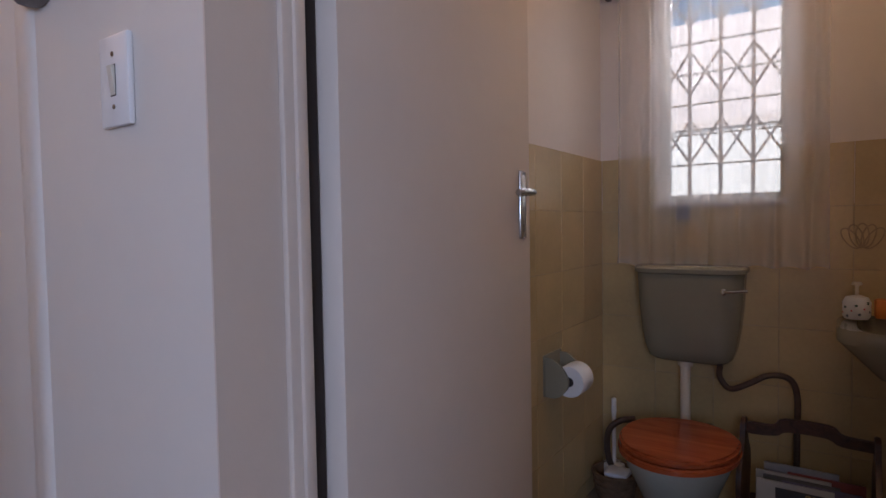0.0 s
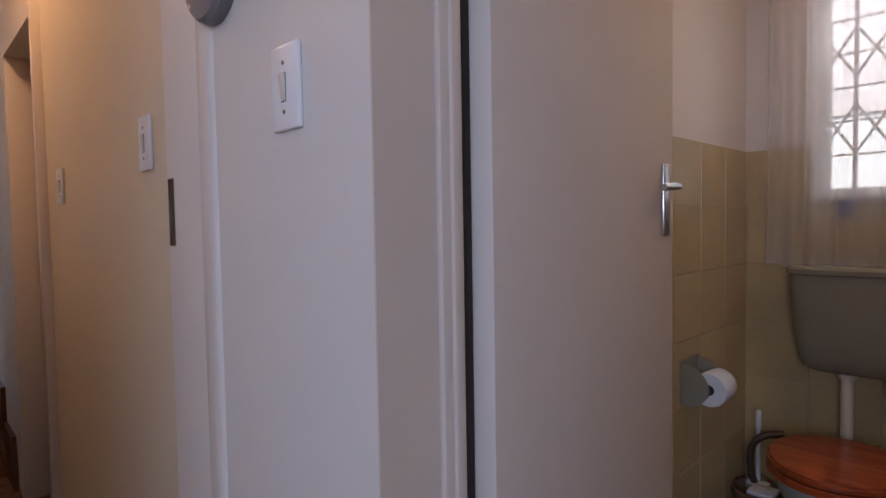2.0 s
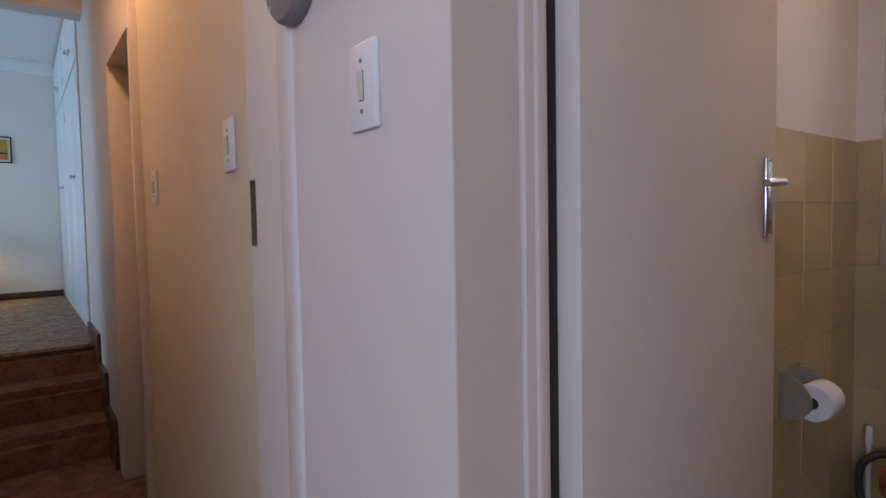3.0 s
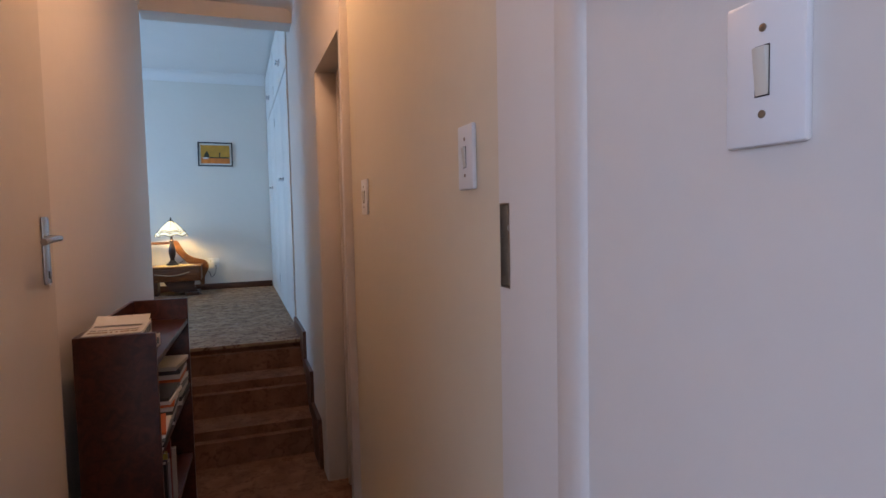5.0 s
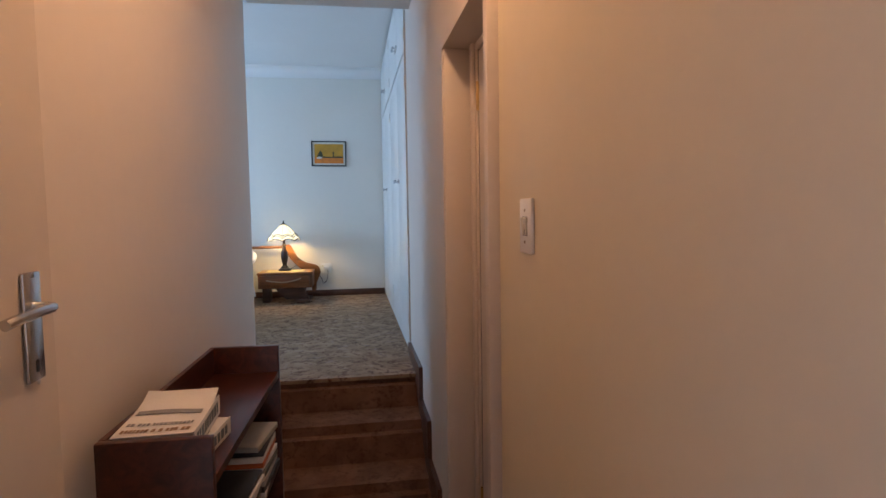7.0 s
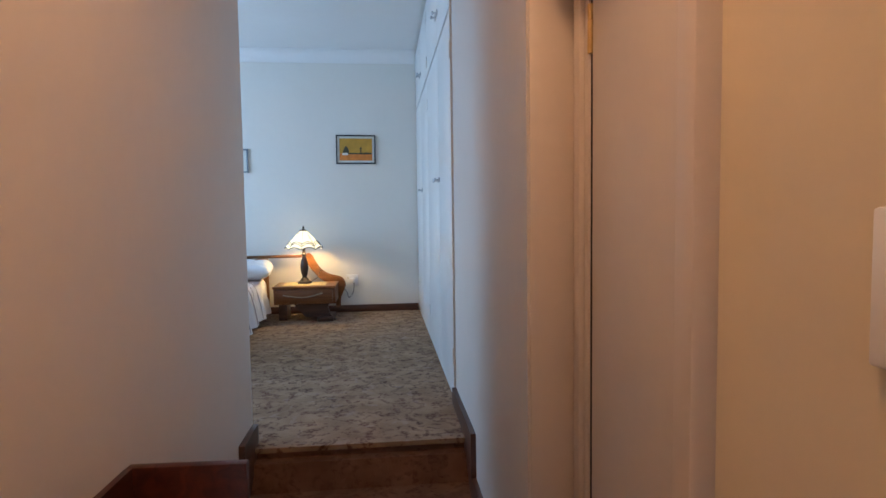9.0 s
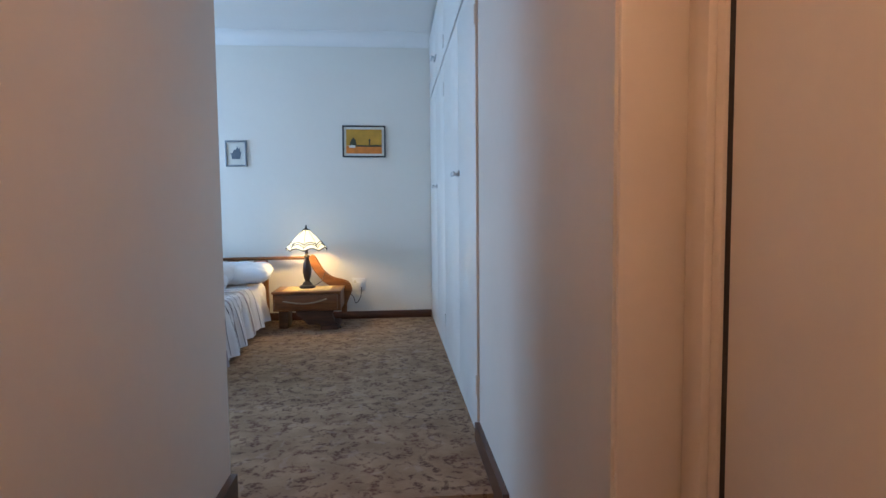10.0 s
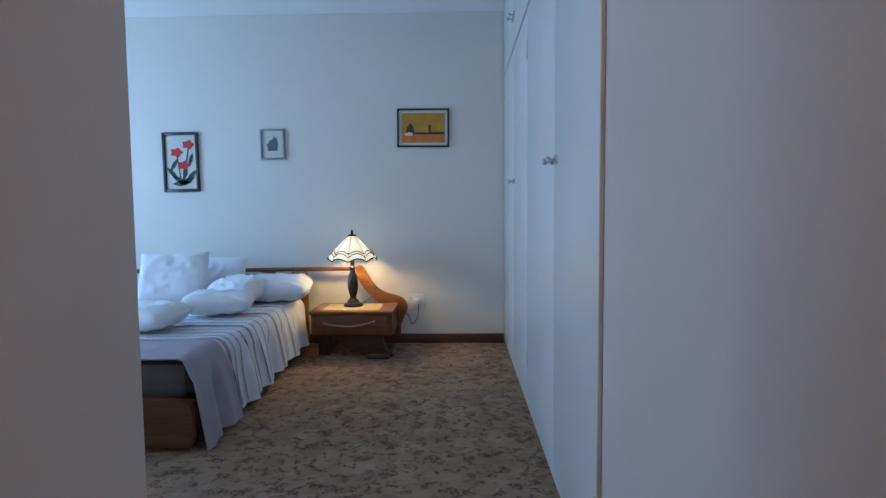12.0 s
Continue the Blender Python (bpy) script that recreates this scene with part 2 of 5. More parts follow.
ORANGE = material("orange_painted_field", (0.66, 0.20, 0.03), 0.5, vary=0.25, scale=18, local=True)
PAINTDK = material("dark_green_paint", (0.05, 0.05, 0.025), 0.5, vary=0.3, scale=20, local=True)
SLATE = material("slate_blue_print", (0.10, 0.13, 0.16), 0.7, vary=0.2, scale=20, local=True)
RED = material("red_felt_petals", (0.55, 0.03, 0.04), 0.7, vary=0.2, scale=30, local=True)
GREEN = material("dark_green_felt_leaves", (0.02, 0.07, 0.05), 0.7, vary=0.2, scale=30, local=True)
OUTWALL = material("sunlit_outer_wall", (0.90, 0.89, 0.88), 0.9, vary=0.05, scale=2)
OUTROOF = material("pale_weathered_roof", (0.78, 0.69, 0.66), 0.8, vary=0.2, scale=4)
BRICKRED = material("red_brick", (0.45, 0.17, 0.10), 0.85, vary=0.25, scale=6)
EARTH = material("pale_paving_ground", (0.50, 0.46, 0.40), 0.95, vary=0.15, scale=0.8)
BOOKS = [material("book_cover", c, 0.5, vary=0.12, scale=14, local=True) for c in
         ((0.03, 0.03, 0.035), (0.10, 0.10, 0.09), (0.42, 0.40, 0.36), (0.55, 0.13, 0.03), (0.22, 0.05, 0.04), (0.30, 0.30, 0.31), (0.12, 0.10, 0.16), (0.45, 0.36, 0.08))]


# ---- mesh helpers ----
def add_box(bm, lo, hi, bevel=0.0, m=None):
    c = [(a + b) / 2 for a, b in zip(lo, hi)]
    s = [abs(b - a) for a, b in zip(lo, hi)]
    g = bmesh.ops.create_cube(bm, size=1.0, matrix=Matrix.Translation(c) @ Matrix.Diagonal((*s, 1)))
    vs = g["verts"]
    if bevel:
        es = list({e for v in vs for e in v.link_edges})
        r = bmesh.ops.bevel(bm, geom=es, offset=bevel, segments=2, affect="EDGES", profile=0.5)
        vs = list({v for f in r["faces"] for v in f.verts} | {v for v in vs if v.is_valid})
    if m is not None:
        bmesh.ops.transform(bm, matrix=m, verts=vs)
    return vs


def boxes(*specs, bevel=0.0):
    bm = bmesh.new()
    for lo, hi in specs:
        add_box(bm, lo, hi, bevel)
    return bm


def lathe(profile, steps=24, m=None):
    """Turned solid about z from (radius, height) pairs."""
    bm = bmesh.new()
    rings = []
    for r, z in profile:
        rings.append([bm.verts.new((r * math.cos(2 * math.pi * i / steps), r * math.sin(2 * math.pi * i / steps), z)) for i in range(steps)])
    for a, b in zip(rings, rings[1:]):
        for i in range(steps):
            bm.faces.new((a[i], a[(i + 1) % steps], b[(i + 1) % steps], b[i]))
    bm.faces.new(rings[0][::-1])
    bm.faces.new(rings[-1])
    bmesh.ops.recalc_face_normals(bm, faces=bm.faces)
    if m is not None:
        bmesh.ops.transform(bm, matrix=m, verts=bm.verts)
    return bm


def tube(points, radius, sides=10):
    """Round bar along a line of points, capped."""
    bm = bmesh.new()
    pts = [Vector(p) for p in points]
    rings = []
    side = None
    for i, p in enumerate(pts):
        d = (pts[min(i + 1, len(pts) - 1)] - pts[max(i - 1, 0)]).normalized()
        if side is None:
            side = d.orthogonal().normalized()
        side = (side - d * side.dot(d)).normalized()
        up = d.cross(side)
        rings.append([bm.verts.new(p + radius * (math.cos(2 * math.pi * k / sides) * side + math.sin(2 * math.pi * k / sides) * up)) for k in range(sides)])
    for a, b in zip(rings, rings[1:]):
        for k in range(sides):
            bm.faces.new((a[k], a[(k + 1) % sides], b[(k + 1) % sides], b[k]))
    bm.faces.new(rings[0][::-1])
    bm.faces.new(rings[-1])
    bmesh.ops.recalc_face_normals(bm, faces=bm.faces)
    return bm


def smooth_line(points, n=8):
    """Catmull-Rom curve through points."""
    p = [Vector(q) for q in points]
    p = [2 * p[0] - p[1], *p, 2 * p[-1] - p[-2]]
    out = []
    for i in range(1, len(p) - 2):
        for j in range(n):
            t = j / n
            a, b, c, d = p[i - 1], p[i], p[i + 1], p[i + 2]
            out.append(0.5 * (2 * b + (c - a) * t + (2 * a - 5 * b + 4 * c - d) * t * t + (3 * b - a - 3 * c + d) * t ** 3))
    return out + [p[-2]]


def slab(outline, thick, m=None, bevel=0.0):
    """A flat outline in x and z, thickened along y."""
    bm = bmesh.new()
    f = bm.faces.new([bm.verts.new((x, 0, z)) for x, z in outline])
    r = bmesh.ops.extrude_face_region(bm, geom=[f])
    bmesh.ops.translate(bm, vec=(0, thick, 0), verts=[v for v in r["geom"] if isinstance(v, bmesh.types.BMVert)])
    bmesh.ops.recalc_face_normals(bm, faces=bm.faces)
    if bevel:
        rim = [e for e in bm.edges if all(abs(v.co.y - e.verts[0].co.y) < 1e-6 for v in e.verts)]
        bmesh.ops.bevel(bm, geom=rim, offset=bevel, segments=2, affect="EDGES")
    if m is not None:
        bmesh.ops.transform(bm, matrix=m, verts=bm.verts)
    return bm


def sheet(nu, nv, place, thick=0.0):
    """A grid of points place(u, v), u and v from 0 to 1, with thickness."""
    bm = bmesh.new()
    g = [[bm.verts.new(place(i / nu, j / nv)) for j in range(nv + 1)] for i in range(nu + 1)]
    for i in range(nu):
        for j in range(nv):
            bm.faces.new((g[i][j], g[i + 1][j], g[i + 1][j + 1], g[i][j + 1]))
    bmesh.ops.recalc_face_normals(bm, faces=bm.faces)
    if thick:
        bmesh.ops.solidify(bm, geom=bm.faces[:], thickness=thick)
    return bm


def mesh_of(name, bm, mat, smooth=True):
    me = bpy.data.meshes.new(name)
    bm.to_mesh(me)
    bm.free()
    me.materials.append(mat)
    if smooth:
        me.polygons.foreach_set("use_smooth", [True] * len(me.polygons))
        me.set_sharp_from_angle(angle=radians(35))
    return me


def part(name, bm, mat, parent, label=""):
    ob = new(name, mesh_of(name, bm, mat))
    ob.parent = parent
    if parent is not None:
        ob.matrix_parent_inverse = Matrix()
    return tagged(ob, label)


def thing(name, at, label, category, group="", turn=0.0):
    """An empty at the base of a thing; its parts are built round its own origin."""
    ob = new(name)
    ob.empty_display_size = 0.05
    ob.matrix_world = pose(*at, 0, 0, turn)
    return tagged(ob, label, category, group)


def structure(name, bm, mat, label=""):
    return tagged(part(name, bm, mat, None), label, kind="structure")


# ---- plan ----
XR, XF, XN, XL = 0.405, 0.414, 0.388, -0.474          # passage walls
WALL_T = 0.155
UP = 0.53                       # bedroom floor
FAR, NEAR = 8.63, 5.60          # bedroom walls along the walk
BED_CEIL, HALL_CEIL = 2.90, 2.62
TX, TY0, TY1 = 2.70, 0.95, 2.305  # toilet: back wall and side walls
WCD0, WCD1 = 1.12, 1.955        # toilet doorway
ND0, ND1 = 3.920, 4.60           # second doorway

# floors
structure("floor_passage", boxes(((-2.15, -1.65, -0.1), (0.60, 2.1, 0.0)), ((XL - 0.15, 2.1, -0.1), (0.60, 5.02, 0.0))), BROWN, "dark brown floral carpet in the passage")
stairs = new("stairs")
tagged(stairs, "three carpeted steps up to the bedroom", kind="structure")
for i, (y, z) in enumerate(((4.98, 0.18), (5.25, 0.36), (5.505, UP - 0.004))):
    bm = bmesh.new()
    add_box(bm, (XL + 0.002, y, -0.05 if i == 0 else z - 0.19), (XN - 0.002, (5.28, 5.53, 5.5545)[i], z))
    front = [e for e in bm.edges if all(abs(v.co.y - y) < 1e-4 and abs(v.co.z - z) < 1e-4 for v in e.verts)]
    bmesh.ops.bevel(bm, geom=front, offset=0.048, segments=6, affect="EDGES")
    part("step", bm, BROWN, stairs)
structure("floor_bedroom", boxes(((-3.75, 5.555, UP - 0.2), (0.50, FAR + 0.1, UP)), ((XL + 0.003, 5.530, UP - 0.02), (XN - 0.003, 5.555, UP))), CARPET, "beige floral carpet with brown and rust flowers")
structure("floor_toilet", boxes(((0.605, TY0 - 0.1, -0.1), (TX + 0.1, TY1 + 0.1, -0.002))), TFLOOR)

# passage walls
structure("wall_passage_east", boxes(
    ((XR, -1.5, 0), (XR + WALL_T, WCD0, HALL_CEIL)), ((XR, WCD0, 2.05), (XR + WALL_T, WCD1, HALL_CEIL)),
    ((XR, WCD1, 0), (XR + WALL_T, 2.593, HALL_CEIL)), ((XR, 2.593, 0), (XR + WALL_T, 2.629, 1.194)),
    ((XR, 2.593, 1.328), (XR + WALL_T, 2.629, HALL_CEIL)), ((XR + 0.015, 2.593, 1.194), (XR + WALL_T, 2.629, 1.328))), NEARWALL, "white painted plaster wall")
structure("wall_passage_east_set_back", boxes(((XF, 2.629, 0), (XF + WALL_T, ND0 - 0.028, HALL_CEIL))), EASTWALL, "yellowish cream painted plaster wall")
structure("wall_passage_niche", boxes(
    ((XN, ND0 - 0.028, 0), (XN + WALL_T, ND0, HALL_CEIL)), ((XN, ND0, 2.0), (XN + WALL_T, ND1, HALL_CEIL)),
    ((XN, ND1, 0), (XN + WALL_T, 5.955, BED_CEIL + 0.05))), NICHEWALL, "pinkish cream painted plaster wall")
structure("wall_passage_west", boxes(((XL - 0.15, 1.95, 0), (XL, NEAR, HALL_CEIL))), WALL, "cream painted plaster wall")
structure("wall_behind_niche", boxes(((XR + WALL_T + 0.07, ND0 - 0.3, 0), (XR + WALL_T + 0.12, ND1 + 0.3, 2.3))), WALL)
structure("ceiling_passage", boxes(((-2.15, -1.65, HALL_CEIL), (0.60, 2.1, HALL_CEIL + 0.08)), ((XL - 0.15, 2.1, HALL_CEIL), (0.60, NEAR + 0.14, HALL_CEIL + 0.08))), CEIL)
structure("beam_over_steps", boxes(((XL, 5.56, 2.530), (XN, 5.73, HALL_CEIL))), WALL, "painted beam over the top step")


def cornice(name, x0, y0, x1, y1, z, size, inward, mat):
    """Coved moulding under a ceiling, run from one point to the other; inward is the way off the wall."""
    bm = bmesh.new()
    prof = [(0, 0), (0, -size)]
    for i in range(7):
        a = i / 6 * math.pi / 2
        prof.append((size * (0.12 + 0.88 * (1 - math.cos(a))), -size * (1 - math.sin(a)) * 0.95 - size * 0.05))
    prof.append((size, 0))
    ends = []
    for (x, y) in ((x0, y0), (x1, y1)):
        ends.append([bm.verts.new((x + inward[0] * d, y + inward[1] * d, z + h)) for d, h in prof])
    for i in range(len(prof)):
        j = (i + 1) % len(prof)
        bm.faces.new((ends[0][i], ends[0][j], ends[1][j], ends[1][i]))
    bm.faces.new(ends[0])
    bm.faces.new(ends[1][::-1])
    bmesh.ops.recalc_face_normals(bm, faces=bm.faces)
    return structure(name, bm, mat)


cornice("cornice_passage_east", XR, 1.0, XR, 5.56, HALL_CEIL, 0.06, (-1, 0), CEIL)
cornice("cornice_passage_west", XL, 1.95, XL, 5.56, HALL_CEIL, 0.06, (1, 0), CEIL)

# hall behind the start, open to daylight from its window
structure("wall_hall_south", boxes(((-2.15, -1.65, 0), (0.60, -1.5, HALL_CEIL))), WALL)
structure("wall_hall_west", boxes(((-2.15, -1.5, 0), (-2.0, -0.3, HALL_CEIL)), ((-2.15, 1.0, 0), (-2.0, 1.95, HALL_CEIL)),
          ((-2.15, -0.3, 0), (-2.0, 1.0, 0.95)), ((-2.15, -0.3, 2.15), (-2.0, 1.0, HALL_CEIL))), WALL)
structure("wall_hall_north", boxes(((-2.15, 1.95, 0), (XL - 0.15, 2.1, HALL_CEIL))), WALL)

# bedroom shell
structure("wall_bedroom_north", boxes(((-3.75, FAR, UP - 0.2), (1.10, FAR + 0.12, BED_CEIL))), BEDWALL, "pale cream painted wall")
structure("wall_bedroom_south", boxes(((-3.75, NEAR - 0.15, UP - 0.2), (XL - 0.15, NEAR, BED_CEIL)),
          ((XL - 0.15, NEAR - 0.15, HALL_CEIL + 0.08), (XN, NEAR, BED_CEIL))), BEDWALL, "pale cream painted wall")
structure("wall_bedroom_west", boxes(((-3.75, NEAR, UP - 0.2), (-3.60, 6.0, BED_CEIL)), ((-3.75, 8.0, UP - 0.2), (-3.60, FAR, BED_CEIL)),
          ((-3.75, 6.0, UP - 0.2), (-3.60, 8.0, 1.25)), ((-3.75, 6.0, 2.35), (-3.60, 8.0, BED_CEIL))), BEDWALL, "pale cream painted wall with the window")
structure("wall_bedroom_east", boxes(((1.0, 5.955, UP - 0.2), (1.10, FAR, BED_CEIL))), BEDWALL)
structure("ceiling_bedroom", boxes(((-3.75, NEAR - 0.15, BED_CEIL), (1.10, FAR + 0.12, BED_CEIL + 0.08))), CEIL)
cornice("cornice_bedroom_north", -3.60, FAR, 0.378, FAR, BED_CEIL, 0.10, (0, -1), CEIL)
cornice("cornice_bedroom_west", -3.60, NEAR, -3.60, FAR, BED_CEIL, 0.10, (1, 0), CEIL)

# skirtings
structure("skirting_bedroom_north", boxes(((-3.6, FAR - 0.018, UP), (0.376, FAR, UP + 0.065)), bevel=0.004), SKIRTX, "dark varnished skirting board")
def stair_skirting(name, x0, x1, y_end):
    """Skirting that runs down beside the steps with vertical and level stretches."""
    h = 0.075
    pts = [(4.74, 0.0), (4.74, 0.10), (4.765, 0.18 + h), (5.065, 0.18 + h), (5.065, 0.36 + h), (5.375, 0.36 + h), (5.375, UP + h), (y_end, UP + h), (y_end, UP - 0.05), (5.55, UP - 0.05), (5.30, 0.30), (5.03, 0.10), (5.03, 0.0)]
    bm = slab(pts, x1 - x0, Matrix(((0, 1, 0, x0), (1, 0, 0, 0), (0, 0, 1, 0), (0, 0, 0, 1))))
    bmesh.ops.recalc_face_normals(bm, faces=bm.faces)
    return structure(name, bm, SKIRT, "dark varnished stepped skirting beside the stairs")
stair_skirting("skirting_steps_east", XN - 0.020, XN, 5.953)
stair_skirting("skirting_steps_west", XL, XL + 0.022, NEAR - 0.002)

# vertical moulding on the passage wall
bm = bmesh.new()
ring = [(XR, 2.385), (XR - 0.004, 2.389), (XR - 0.0065, 2.396), (XR - 0.0075, 2.406), (XR - 0.0065, 2.418), (XR - 0.004, 2.430), (XR - 0.003, 2.452), (XR, 2.456)]
lo = [bm.verts.new((x, y, 0)) for x, y in ring]
hi = [bm.verts.new((x, y, HALL_CEIL)) for x, y in ring]
for i in range(len(ring)):
    j = (i + 1) % len(ring)
    bm.faces.new((lo[i], lo[j], hi[j], hi[i]))
bm.faces.new(lo)
bm.faces.new(hi)
bmesh.ops.recalc_face_normals(bm, faces=bm.faces)
structure("trim_passage", bm, NEARWALL, "rounded painted timber cover strip")


# ---- doors ----
def lever_handle(door, at, out, along, plate_h=0.185, w=0.019):
    """Back plate, lever and keyhole. out: unit vector off the leaf; along: way the lever points."""
    o, a, c = Vector(out), Vector(along), Vector(at)
    frame_m = Matrix((( a.x, o.x, 0, c.x), (a.y, o.y, 0, c.y), (0, 0, 1, c.z), (0, 0, 0, 1)))
    bm = bmesh.new()
    add_box(bm, (-w, 0, -plate_h * 0.62), (w, 0.007, plate_h * 0.38), 0.003, frame_m)
    plate = part("handle", bm, CHROME, door, "satin chrome lever handle on a long plate")
    pts = smooth_line([(0, 0.005, 0.01), (0, 0.026, 0.01), (0.010, 0.036, 0.01), (0.05, 0.038, 0.010), (0.10, 0.036, 0.007), (0.122, 0.033, 0.004)], 6)
    bm = tube(pts, 0.0080, 10)
    bmesh.ops.transform(bm, matrix=frame_m, verts=bm.verts)
    part("lever", bm, CHROME, plate)
    bm = bmesh.new()
    add_box(bm, (-0.003, 0.0065, -0.088), (0.003, 0.0078, -0.070), 0, frame_m)
    part("keyhole", bm, DARK, plate)
    for z in (0.058, -0.104):
        bm = lathe([(0.004, 0), (0.004, 0.0015), (0.002, 0.0025)], 10, frame_m @ pose(0, 0.0065, z, -90))
        part("screw", bm, STEEL, plate)


# toilet door, opened into the toilet
LEAF_W = 0.84
door_w = thing("door_toilet", (0.565, 1.957, 0.012), "cream painted flush door standing open", "door", turn=9.0)
tagged(door_w, kind="structure")
part("leaf", boxes(((0, -0.040, 0), (LEAF_W, 0, 2.02)), bevel=0.003), DOOR, door_w)
lever_handle(door_w, (LEAF_W - 0.074, -0.0402, 1.285), (0, -1, 0), (-1, 0, 0), 0.170, 0.024)
lever_handle(door_w, (LEAF_W - 0.072, 0.0002, 1.292), (0, 1, 0), (-1, 0, 0), 0.205)
for z in (0.25, 1.75):
    part("hinge", lathe([(0.006, 0), (0.006, 0.09)], 10, Matrix.Translation((-0.004, 0.006, z))), BRASS, door_w, "brass hinge")
structure("door_frame_toilet", boxes(((XR + 0.098, WCD1 - 0.012, 0), (XR + 0.134, WCD1 - 0.001, 2.05)), ((XR + 0.114, WCD1 - 0.018, 0), (XR + 0.132, WCD1 - 0.010, 2.05)),
          ((XR + 0.098, WCD0, 0), (XR + 0.153, WCD0 + 0.03, 2.05)), ((XR + 0.098, WCD0 + 0.03, 2.02), (XR + 0.153, WCD1 - 0.012, 2.05)), bevel=0.003), JAMB, "cream painted timber frame")
# solid dark strip painting the shade between frame and leaf
structure("hinge_gap_shade_toilet", boxes(((XR + 0.1345, WCD1 - 0.006, 0), (XR + 0.1585, WCD1 + 0.03, 2.05))), DARK)
structure("reveal_toilet", boxes(((XR + 0.0, WCD1 - 0.003, 0), (XR + 0.098, WCD1 + 0.0, 2.05))), JAMB)

# second doorway with a closed door set back
structure("door_frame_niche", boxes(((XN + 0.004, ND1 - 0.012, 0), (XN + 0.112, ND1 - 0.001, 2.0)), ((XN + 0.106, 4.494, 0), (XN + 0.150, ND1 - 0.012, 2.0)),
          ((XN + 0.092, 4.510, 0), (XN + 0.106, 4.545, 2.0)), ((XN - 0.004, ND0 - 0.034, 0), (XF + 0.004, ND0 + 0.003, 2.06)),
          ((XN + 0.0, ND0, 0), (XN + 0.15, ND0 + 0.012, 2.0)), ((XN + 0.106, ND0 + 0.012, 1.97), (XN + 0.150, 4.494, 2.0)), bevel=0.003), JAMB, "cream painted timber frame with rounded cover strip")
# dark filler in the hinge-side slit, its shade put into the colour
structure("hinge_gap_shade_niche", boxes(((XN + 0.112, 4.4805, 0), (XN + 0.150, 4.4935, 2.0))), DARK)
door_n = thing("door_niche", (XN + 0.110, 4.480, 0.01), "cream painted flush door, closed", "door")
tagged(door_n, kind="structure")
part("leaf", boxes(((0, -0.547, 0), (0.04, 0, 1.955)), bevel=0.003), DOOR, door_n)
for z in (0.28, 1.75):
    part("hinge", lathe([(0.0075, 0), (0.0075, 0.03), (0.0065, 0.031), (0.0065, 0.034), (0.0075, 0.035), (0.0075, 0.065), (0.0065, 0.066), (0.0065, 0.069), (0.0075, 0.07), (0.0075, 0.10)], 12, Matrix.Translation((-0.001, 0.006, z))), BRASS, door_n, "brass butt hinge")

# door folded back against the west wall
door_l = thing("door_folded_back", (-0.4715, 2.685, 0.012), "cream painted flush door folded back against the wall", "door", turn=-0.1)
tagged(door_l, kind="structure")
part("leaf", boxes(((0, 0, 0), (0.038, 0.815, 2.02)), bevel=0.003), DOOR, door_l)
lever_handle(door_l, (0.0382, 0.745, 1.252), (1, 0, 0), (0, -1, 0), 0.165, 0.023)


# ---- switches and wall fittings ----
def rocker_switch(at, normal_turn, label, gangs=1, size=(0.078, 0.115)):
    s = thing("light_switch", at, label, "light switch", turn=normal_turn)
    w, h = size[0] / 2, size[1] / 2
    part("plate", boxes(((-w, -0.009, -h), (w, 0, h)), bevel=0.0035), PLASTIC, s)
    for g in range(gangs):
        cx = (g - (gangs - 1) / 2) * 0.019
        part("recess", boxes(((cx - 0.0064, -0.0098, -0.0196), (cx + 0.0064, -0.0088, 0.0196))), DARK, s)
        bm = boxes(((cx - 0.0059, -0.0125, -0.0185), (cx + 0.0059, -0.006, 0.0185)), bevel=0.001)
        bmesh.ops.rotate(bm, cent=(cx, -0.009, 0), matrix=Matrix.Rotation(radians(7), 3, "X"), verts=bm.verts)
        part("rocker", bm, IVORY, s)
    for z in (-0.033, 0.033):
        part("screw", lathe([(0.0032, 0), (0.0032, 0.0012), (0.001, 0.0018)], 10, pose(0, -0.0088, z, 90)), BRONZE, s)
    return s


rocker_switch((XR, 2.137, 1.418), -90, "white plastic single light switch by the toilet door", 1, (0.072, 0.115))
rocker_switch((XF, 2.770, 1.415), -90, "white plastic single light switch on the passage wall", 1, (0.070, 0.118))
rocker_switch((XF, 3.648, 1.374), -90, "white plastic double light switch beside the doorway", 2)

pull = thing("flush_pull", (XR + 0.015, 2.610, 1.261), "worn bronze recessed strike plate in the wall", "flush pull", turn=-90)
part("face_plate", boxes(((-0.0165, -0.002, -0.0665), (0.0165, 0, 0.0665))), BRONZE, pull)
part("rim", boxes(((-0.0168, -0.0152, -0.0668), (-0.0153, -0.002, 0.0668)), ((0.0153, -0.0152, -0.0668), (0.0168, -0.002, 0.0668)), ((-0.0153, -0.0152, 0.0648), (0.0153, -0.002, 0.0668)), ((-0.0153, -0.0152, -0.0668), (0.0153, -0.002, -0.0648))), BRONZE, pull)
part("slot", boxes(((-0.006, -0.0032, -0.050), (0.010, -0.002, 0.050))), DARK, pull)
part("latch_bar", boxes(((-0.002, -0.0062, -0.045), (0.003, -0.0033, 0.035)), bevel=0.0005), STEEL, pull)
part("latch_knob", lathe([(0.005, 0), (0.005, 0.002), (0.003, 0.003)], 12, pose(0.001, -0.0063, 0.028, 90)), STEEL, pull)

